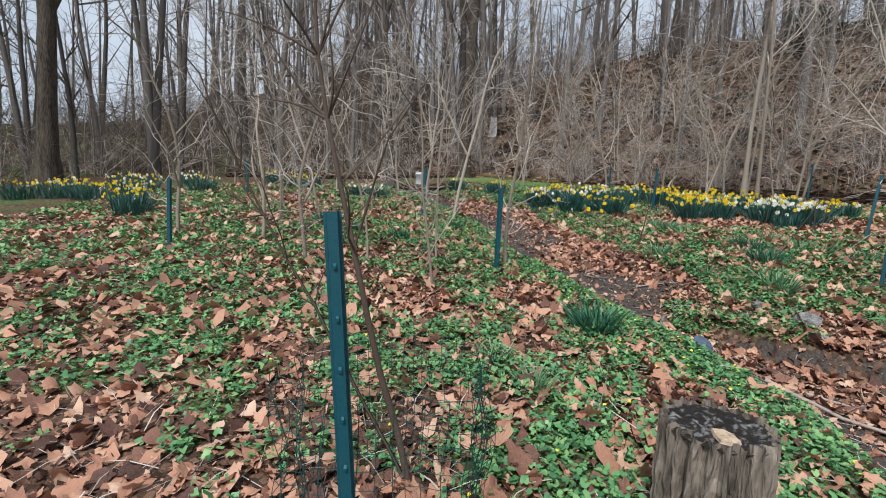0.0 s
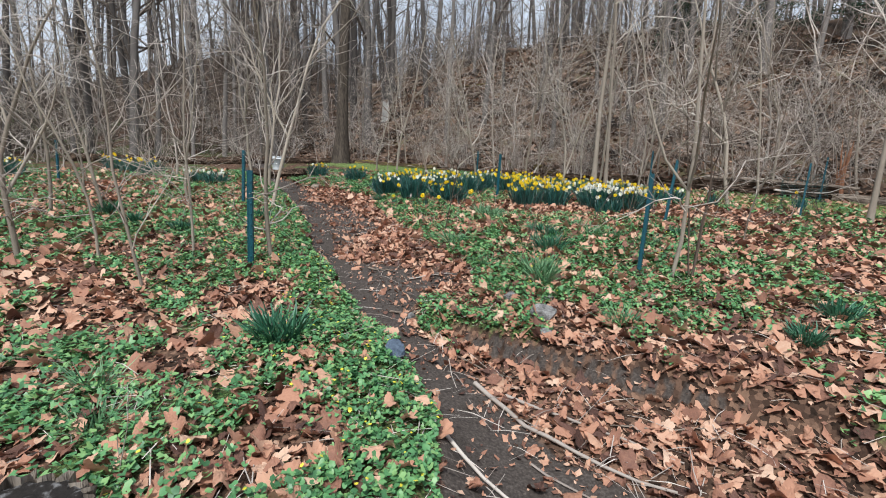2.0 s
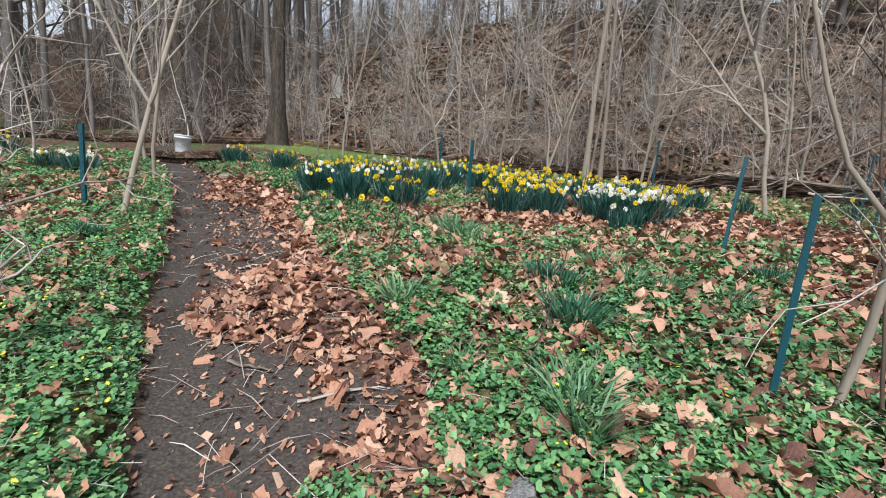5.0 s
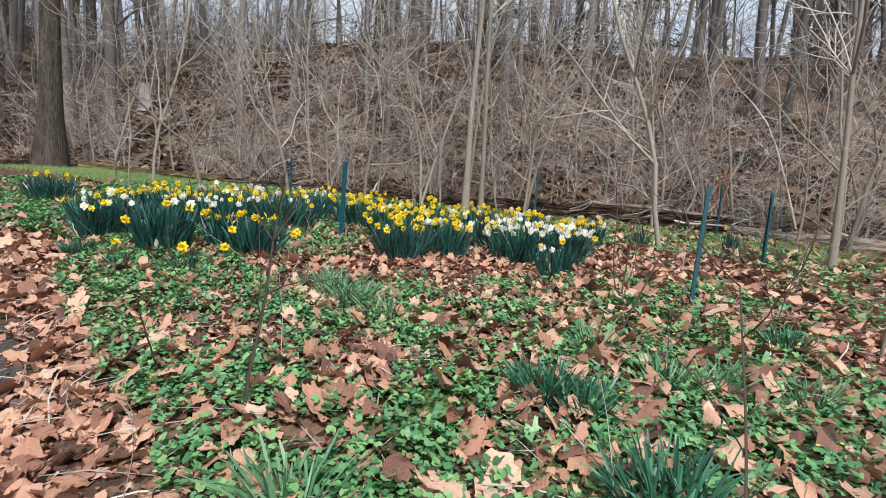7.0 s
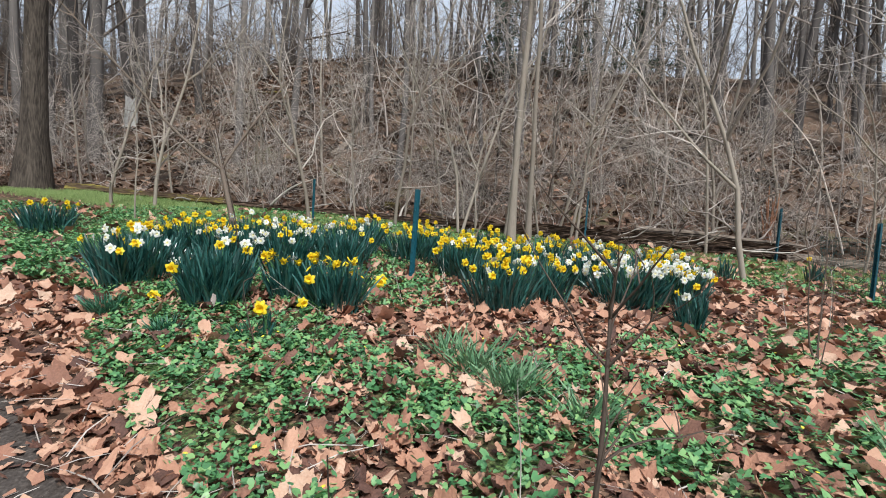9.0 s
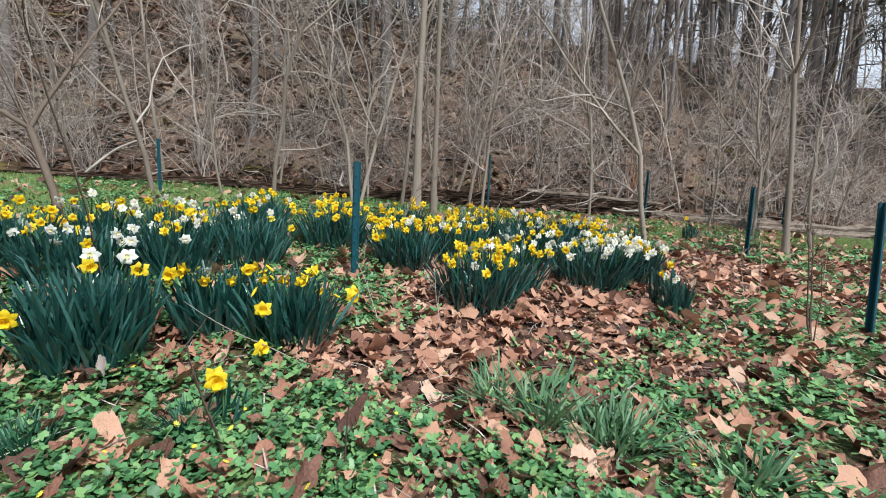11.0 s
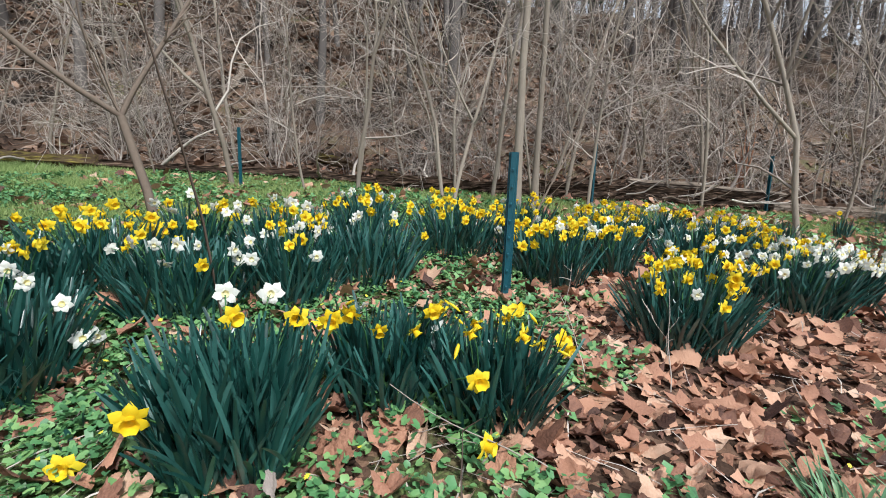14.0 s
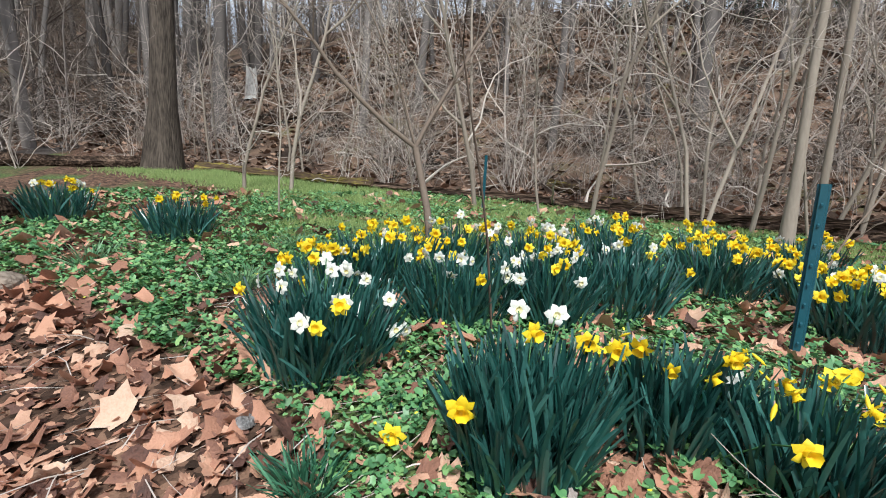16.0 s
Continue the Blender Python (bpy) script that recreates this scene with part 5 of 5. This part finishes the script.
wand(3.6, 9.75, [(-0.5, 0.3, 0.5, 0.004, 1)], "thin pale twig leaning in the daffodils", M_TWIG, 11)
for i, (x, y, h) in enumerate([(4.2, 9.9, 0.5), (4.45, 9.6, 0.55), (2.6, 6.6, 0.5), (3.3, 7.6, 0.55), (0.9, 2.5, 0.4), (1.5, 4.9, 0.5), (-1.1, 3.9, 0.6), (4.0, 6.0, 0.5), (7.6, 7.9, 0.6), (8.6, 8.6, 0.6), (8.9, 7.3, 0.6), (6.9, 8.0, 0.5)]):
    wand(x, y, [(0.05, 0.05, h, 0.0035, 2)], "dry pale weed stalk standing in the litter", M_TWIG, 30 + i)


# ---- low green plants, dry leaves: last, and many ----
def leaf_outline(rg):
    """A broad five-lobed plane leaf in plan, tip towards +y, about 1 across: tip, shoulders and notch of each lobe."""
    pts = []
    for k in range(5):
        a = math.pi / 2 + (k - 2) * 0.98 + rg.normal(0, 0.06)
        r = (0.60 if k == 2 else 0.55 if k in (1, 3) else 0.40) * rg.uniform(0.85, 1.12)
        for da, f in ((-0.49, 0.74), (-0.28, 0.90), (-0.13, 0.92), (0.0, 1.04), (0.14, 0.90), (0.29, 0.91)):
            q = r * f * rg.uniform(0.93, 1.06)
            pts.append((q * math.cos(a + da), q * math.sin(a + da)))
    pts.append((0.03, -0.20))
    return np.array(pts)


def dry_leaf_model(seed, detail):
    """verts and triangles of one curled dry leaf, 1 across. detail 2: with a ring of folds inside; 1: plain; 0 and below: few corners."""
    rg = np.random.RandomState(seed)
    o = leaf_outline(rg)
    if detail <= 0:
        o = np.concatenate([o[i * 6 + np.array([0, 3] if detail == 0 else [3])] for i in range(5)] + [o[-1:]])
    n = len(o)
    v = np.zeros((1 + 2 * n, 3))
    v[1:1 + n, :2] = o
    v[1 + n:, :2] = o * 0.55
    a = rg.uniform(0, 3.14)
    bend = rg.choice([-1, 1], p=[0.6, 0.4]) * rg.uniform(0.8, 4.2)
    s, t = v[:, 0] * math.cos(a) + v[:, 1] * math.sin(a), -v[:, 0] * math.sin(a) + v[:, 1] * math.cos(a)
    # rolled about one axis, and waved along it
    rolled, z = np.sin(s * bend) / bend, (1 - np.cos(s * bend)) / bend
    z = z + rg.uniform(-0.5, 0.5) * t * t + 0.05 * np.sin(t * rg.uniform(5, 11) + rg.uniform(0, 6)) * (0.4 + np.abs(s))
    v[:, 0], v[:, 1] = rolled * math.cos(a) - t * math.sin(a), rolled * math.sin(a) + t * math.cos(a)
    ridge = np.cos(np.arctan2(o[:, 1], o[:, 0]) * 6.4)
    v[:, 2] = z - np.percentile(z, 25)
    v[1:1 + n, 2] += 0.035 * ridge + rg.normal(0, 0.022, n)
    v[1 + n:, 2] += 0.03 * ridge + rg.normal(0, 0.012, n)
    i, j = 1 + np.arange(n), 1 + (np.arange(n) + 1) % n
    if detail < 2:
        return v[:1 + n], np.stack([0 * i, i, j], -1)
    return v, np.concatenate([np.stack([0 * i, i + n, j + n], -1), np.stack([i + n, i, j], -1), np.stack([i + n, j, j + n], -1)])


DRY = [dry_leaf_model(900 + k, 2) for k in range(16)]
PLAIN = [dry_leaf_model(900 + k, 1) for k in range(16)]
ROUGH = [dry_leaf_model(900 + k, 0) for k in range(16)]
FAINT = [dry_leaf_model(900 + k, -1) for k in range(8)]

# withered leaf hanging in the large clump
thing("withered_leaf", "pale shrivelled dead leaf caught in the daffodils", "leaf", Matrix.Translation(at_ground(2.80, 10.215, 0.12)) @ Matrix.Rotation(0.5, 4, "Z") @ Matrix.Rotation(radians(78), 4, "X") @ Matrix.Diagonal((0.045, 0.15, 0.05, 1)), "", array_mesh("withered_leaf", *DRY[3], M_DEAD, True))


def low_leaf_model(seed):
    """A small round-heart leaf on its stalk's top, 1 across."""
    rg = np.random.RandomState(seed)
    o = [(0, -0.12), (0.3, -0.36), (0.5, -0.1), (0.36, 0.32), (0, 0.48), (-0.36, 0.32), (-0.5, -0.1), (-0.3, -0.36)]
    v = np.array([(x, y, 0.3 * abs(x) + rg.normal(0, 0.05)) for x, y in o])
    f = np.array([(0, q, q + 1) for q in range(1, 7)])
    return v, f


LOW = [low_leaf_model(950 + k) for k in range(5)]
LOW_FAR = [(v[[0, 1, 2, 4, 6, 7]], np.array([(0, q, q + 1) for q in range(1, 5)])) for v, f in LOW]


def strewn(name, label, category, models, x, y, size, tilt, lift, mat, seed, smooth=False):
    """Leaves set out over the ground in one mesh: each turned, tilted and scaled by itself."""
    rg = np.random.RandomState(seed)
    n = len(x)
    z = gz(x, y) + lift
    pick = rg.randint(0, len(models), n)
    vs, fs, base = [], [], 0
    for k, (v, f) in enumerate(models):
        i = np.nonzero(pick == k)[0]
        if not len(i):
            continue
        a = rg.uniform(0, 6.283, len(i))
        ta, tb = np.clip(rg.normal(0, 1, (2, len(i))) * tilt, -0.75, 0.75)
        p = v[None] * size[i][:, None, None]
        ca, sa = np.cos(a)[:, None], np.sin(a)[:, None]
        px, py, pz = p[..., 0] * ca - p[..., 1] * sa, p[..., 0] * sa + p[..., 1] * ca, p[..., 2]
        pz2 = pz + px * np.tan(ta)[:, None] + py * np.tan(tb)[:, None]
        w = np.stack([px + x[i][:, None], py + y[i][:, None], pz2 + z[i][:, None]], -1)
        vs.append(w.reshape(-1, 3))
        fs.append((f[None] + (base + np.arange(len(i)) * len(v))[:, None, None]).reshape(-1, f.shape[1]))
        base += len(i) * len(v)
    return thing(name, label, category, None, "", array_mesh(name, np.concatenate(vs), np.concatenate(fs), mat, smooth), "stuff")


rp = np.random.RandomState(77)


def walk_distance(x, y):
    """Plan distance from the stretch that is walked."""
    best = np.full(x.shape, 1e9)
    line = [(0, 0.5), (2.4, 1.6), (2.6, 5), (2.4, 7), (2.2, 9.4)]
    for (ax, ay), (bx, by) in zip(line, line[1:]):
        dx, dy = bx - ax, by - ay
        k = np.clip(((x - ax) * dx + (y - ay) * dy) / (dx * dx + dy * dy), 0, 1)
        best = np.minimum(best, np.hypot(x - ax - k * dx, y - ay - k * dy))
    return best


def spread(n, lo_x, hi_x, lo_y, hi_y, chance):
    x, y = rp.uniform(lo_x, hi_x, n), rp.uniform(lo_y, hi_y, n)
    keep = rp.rand(n) < chance(x, y)
    return x[keep], y[keep]


def litter_chance(x, y):
    d, s = track_distance(x, y)
    g, b = green_mask(x, y), bare_mask(x, y)
    c = 0.46 + 0.54 * (1 - g)
    c = c + 0.32 * step(3.4, 4.8, x) * step(12, 10, y)
    c = c * (1 - 0.93 * b)
    c = np.where((s < 0) & (d < 0.8) & (y > 2.5), c * 0.35, c)
    # heaps that have blown on to the path
    for hx, hy, hr in ((2.62, 4.5, 0.26), (2.1, 6.9, 0.45), (2.3, 7.3, 0.4), (0.75, 11.9, 0.4), (1.3, 11.5, 0.4)):
        c = np.maximum(c, 0.95 * np.exp(-(((x - hx) ** 2 + (y - hy) ** 2) / hr ** 2) ** 2))
    drift = (s > 0) * (y > 5.6) * (y < 13.6) * (1 - b) * step(0.25, -0.1, x - np.interp(y, DRIFT_Y, DRIFT_EDGE))
    c = np.clip(c + 0.5 * drift, 0, 1)
    c = np.where((y > 12.3) & (x > 2), c * 0.35, c)
    return c / (1 + (walk_distance(x, y) / 6.5) ** 2)


lx, ly = spread(112000, -9, 14, -0.5, 17, litter_chance)
far_off = walk_distance(lx, ly) > 0.95
near_x, near_y, lx, ly = lx[~far_off], ly[~far_off], lx[far_off], ly[far_off]
away, remote = walk_distance(lx, ly) > 1.7, walk_distance(lx, ly) > 3.6
for lx, ly, models in ((near_x, near_y, DRY), (lx[~away], ly[~away], PLAIN), (lx[away & ~remote], ly[away & ~remote], ROUGH), (lx[remote], ly[remote], FAINT)):
    strewn("dry_leaves", "orange-brown dry plane leaves covering the ground", "fallen leaves", models, lx, ly, 0.04 + 0.13 * rp.rand(len(lx)) ** 1.5, 0.38, rp.uniform(0.004, 0.03, len(lx)) + 0.055 * green_mask(lx, ly) * rp.rand(len(lx)), M_DRYLEAF, 1, True)


def bank_chance(x, y):
    u = (x + y) * 0.7071
    return step(15.5, 17.5, u) * (0.4 + 0.6 * fbm(x, y, 2.0))


fx, fy = spread(42000, -16, 24, 4, 36, bank_chance)
strewn("bank_leaves", "brown dry leaves on the wooded bank", "fallen leaves", FAINT, fx, fy, rp.uniform(0.12, 0.26, len(fx)), 0.35, rp.uniform(0.0, 0.04, len(fx)), M_OLDLEAF, 4)


def lawn_chance(x, y):
    """Where short grass grows: between the bed and the log."""
    u = (x + y) * 0.7071
    behind = np.maximum(step(12.7, 13.4, y) * step(6.8, 5.6, x) * step(1.9, 2.6, x), step(13.5, 14.3, u))
    return behind * step(16.1, 15.5, u) * (0.3 + 0.7 * step(0.35, 0.6, fbm(x, y, 0.6))) * (track_distance(x, y)[0] > 0.8)


def green_distance(x, y):
    """Plan distance from the walk and from the carpet beside the bed that it ends at."""
    k = np.clip((y - 9.4) / 3.6, 0, 1)
    return np.minimum(walk_distance(x, y), np.hypot(x - 2.2 - 0.3 * k, y - 9.4 - 3.6 * k))


def low_chance(x, y):
    return (1 - 0.9 * lawn_chance(x, y)) * np.clip(green_mask(x, y) * (0.22 + 1.0 * step(0.36, 0.62, fbm(x, y, 0.16))), 0, 1) / (1 + (green_distance(x, y) / 2.7) ** 2)


cx, cy = spread(1350000, -9, 13, -0.5, 17, low_chance)
spans = green_distance(cx, cy)
for pick_, models in ((spans <= 1.3, LOW), (spans > 1.3, LOW_FAR)):
    px_, py_ = cx[pick_], cy[pick_]
    strewn("celandine_leaves", "low green heart-shaped leaves carpeting the ground", "ground cover", models, px_, py_, rp.uniform(0.019, 0.040, len(px_)) * (1 + 0.15 * spans[pick_]), 0.35, rp.uniform(0.02, 0.085, len(px_)), M_GREEN, 2, True)


def butter_chance(x, y):
    d, s = track_distance(x, y)
    return low_chance(x, y) * (0.15 + 0.85 * np.exp(-((d - 0.8) / 0.4) ** 2) * (s < 0))


qx, qy = spread(17000, -3, 9, 0, 13, butter_chance)
petal = petals_mesh(M_BUTTER, 5, 8, 0.5, 0.11)
pv = np.array([v.co[:] for v in petal.vertices])
pt = np.array([t.vertices[:] for t in (petal.calc_loop_triangles() or petal.loop_triangles)])
strewn("celandine_flowers", "tiny yellow celandine flowers among the green leaves", "wild flowers", [(pv, pt)], qx, qy, rp.uniform(0.016, 0.026, len(qx)), 0.3, rp.uniform(0.07, 0.1, len(qx)), M_BUTTER, 3)

# short grass between the bed and the log
sprig = (np.array([(-0.06, 0, 0), (0.06, 0.02, 0), (0.25, 0.1, 1.0), (0.0, 0.08, 0), (0.08, 0.0, 0), (-0.35, 0.3, 0.8), (0.05, 0.1, 0), (0.0, -0.02, 0), (0.1, -0.4, 0.7)]), np.array([(0, 1, 2), (3, 4, 5), (6, 7, 8)]))

mx, my = spread(420000, -1, 17, 4, 20, lawn_chance)
strewn("short_grass", "short pale green grass between the daffodil bed and the log", "grass", [sprig], mx, my, rp.uniform(0.04, 0.10, len(mx)), 0.2, rp.uniform(-0.01, 0.01, len(mx)), M_LAWN, 9)

# crumbled leaf and straw
bit = (np.array([(-0.5, -0.3, 0.05), (0.45, -0.38, -0.02), (0.5, 0.3, 0.12), (-0.4, 0.42, -0.04)]), np.array([(0, 1, 2), (0, 2, 3)]))
bit2 = (np.array([(-0.5, -0.1, 0.1), (0.0, -0.3, -0.05), (0.5, 0.0, 0.12), (0.1, 0.35, 0.0)]), np.array([(0, 1, 2), (0, 2, 3)]))


def crumb_chance(x, y):
    d, s = track_distance(x, y)
    b = bare_mask(x, y)
    return (0.55 - 0.42 * b + 0.35 * (s > 0) * (d < 1.6)) * (1 - 0.6 * green_mask(x, y)) / (1 + (walk_distance(x, y) / 3.5) ** 2)


ex, ey = spread(150000, -6, 11, 0, 14, crumb_chance)
strewn("crumbled_leaves", "crumbled brown leaf litter", "fallen leaves", [bit, bit2], ex, ey, rp.uniform(0.012, 0.05, len(ex)), 0.5, rp.uniform(0.003, 0.02, len(ex)), M_DRYLEAF, 6)
straw = (np.array([(-0.5, -0.008, 0.0), (-0.1, 0.03, 0.03), (0.5, 0.0, 0.0), (0.5, 0.012, 0.0), (-0.1, 0.045, 0.035), (-0.5, 0.004, 0.0)]), np.array([(0, 1, 4, 5), (1, 2, 3, 4)]))
sx, sy = spread(24000, -6, 11, 0, 15, lambda x, y: 0.5 / (1 + (walk_distance(x, y) / 3.5) ** 2) * (1 - 0.5 * bare_mask(x, y)))
strewn("dry_straw", "pale dry straw and twiglets in the litter", "litter", [straw], sx, sy, rp.uniform(0.08, 0.45, len(sx)), 0.12, rp.uniform(0.01, 0.05, len(sx)), M_TWIG, 7)

# clods and grit on the trodden soil
clod = (np.array([(0.5, 0.05, 0.1), (0.1, 0.45, 0.05), (-0.45, 0.1, 0.12), (-0.05, -0.5, 0.0), (0.08, -0.05, 0.36), (0, 0, -0.3)]), np.array([(0, 1, 4), (1, 2, 4), (2, 3, 4), (3, 0, 4), (1, 0, 5), (2, 1, 5), (3, 2, 5), (0, 3, 5)]))
kx, ky = spread(20000, -1, 7, 0, 14, lambda x, y: bare_mask(x, y) * (0.15 + 0.85 * step(0.4, 0.65, fbm(x, y, 0.5))) / (1 + (walk_distance(x, y) / 3.5) ** 2))
strewn("soil_clods", "small grey-brown clods and grit on the path", "soil", [clod], kx, ky, 0.006 + 0.024 * rp.rand(len(kx)) ** 3, 0.4, rp.uniform(0.0, 0.004, len(kx)), M_CLOD, 8)

# the leaves that lie nearest to the walk, singly
for k, (v, f) in enumerate(DRY):
    leaf_me = array_mesh("fallen_leaf", v, f, M_DRYLEAF, True)
    made = 0
    while made < 18:
        t = rp.rand()
        x, y = rp.uniform(0.2, 5.5), rp.uniform(1.4, 10.0)
        if rp.rand() > float(litter_chance(np.array([x]), np.array([y]))[0]) * 1.2 + 0.05:
            continue
        s = rp.uniform(0.09, 0.18)
        part("fallen_leaf", leaf_me, ground, Matrix.Translation(at_ground(x, y, 0.03)) @ Matrix.Rotation(rp.uniform(0, 6.28), 4, "Z") @ Matrix.Rotation(rp.normal(0, 0.3), 4, "X") @ Matrix.Rotation(rp.normal(0, 0.3), 4, "Y") @ Matrix.Diagonal((s, s, s, 1)))
        made += 1
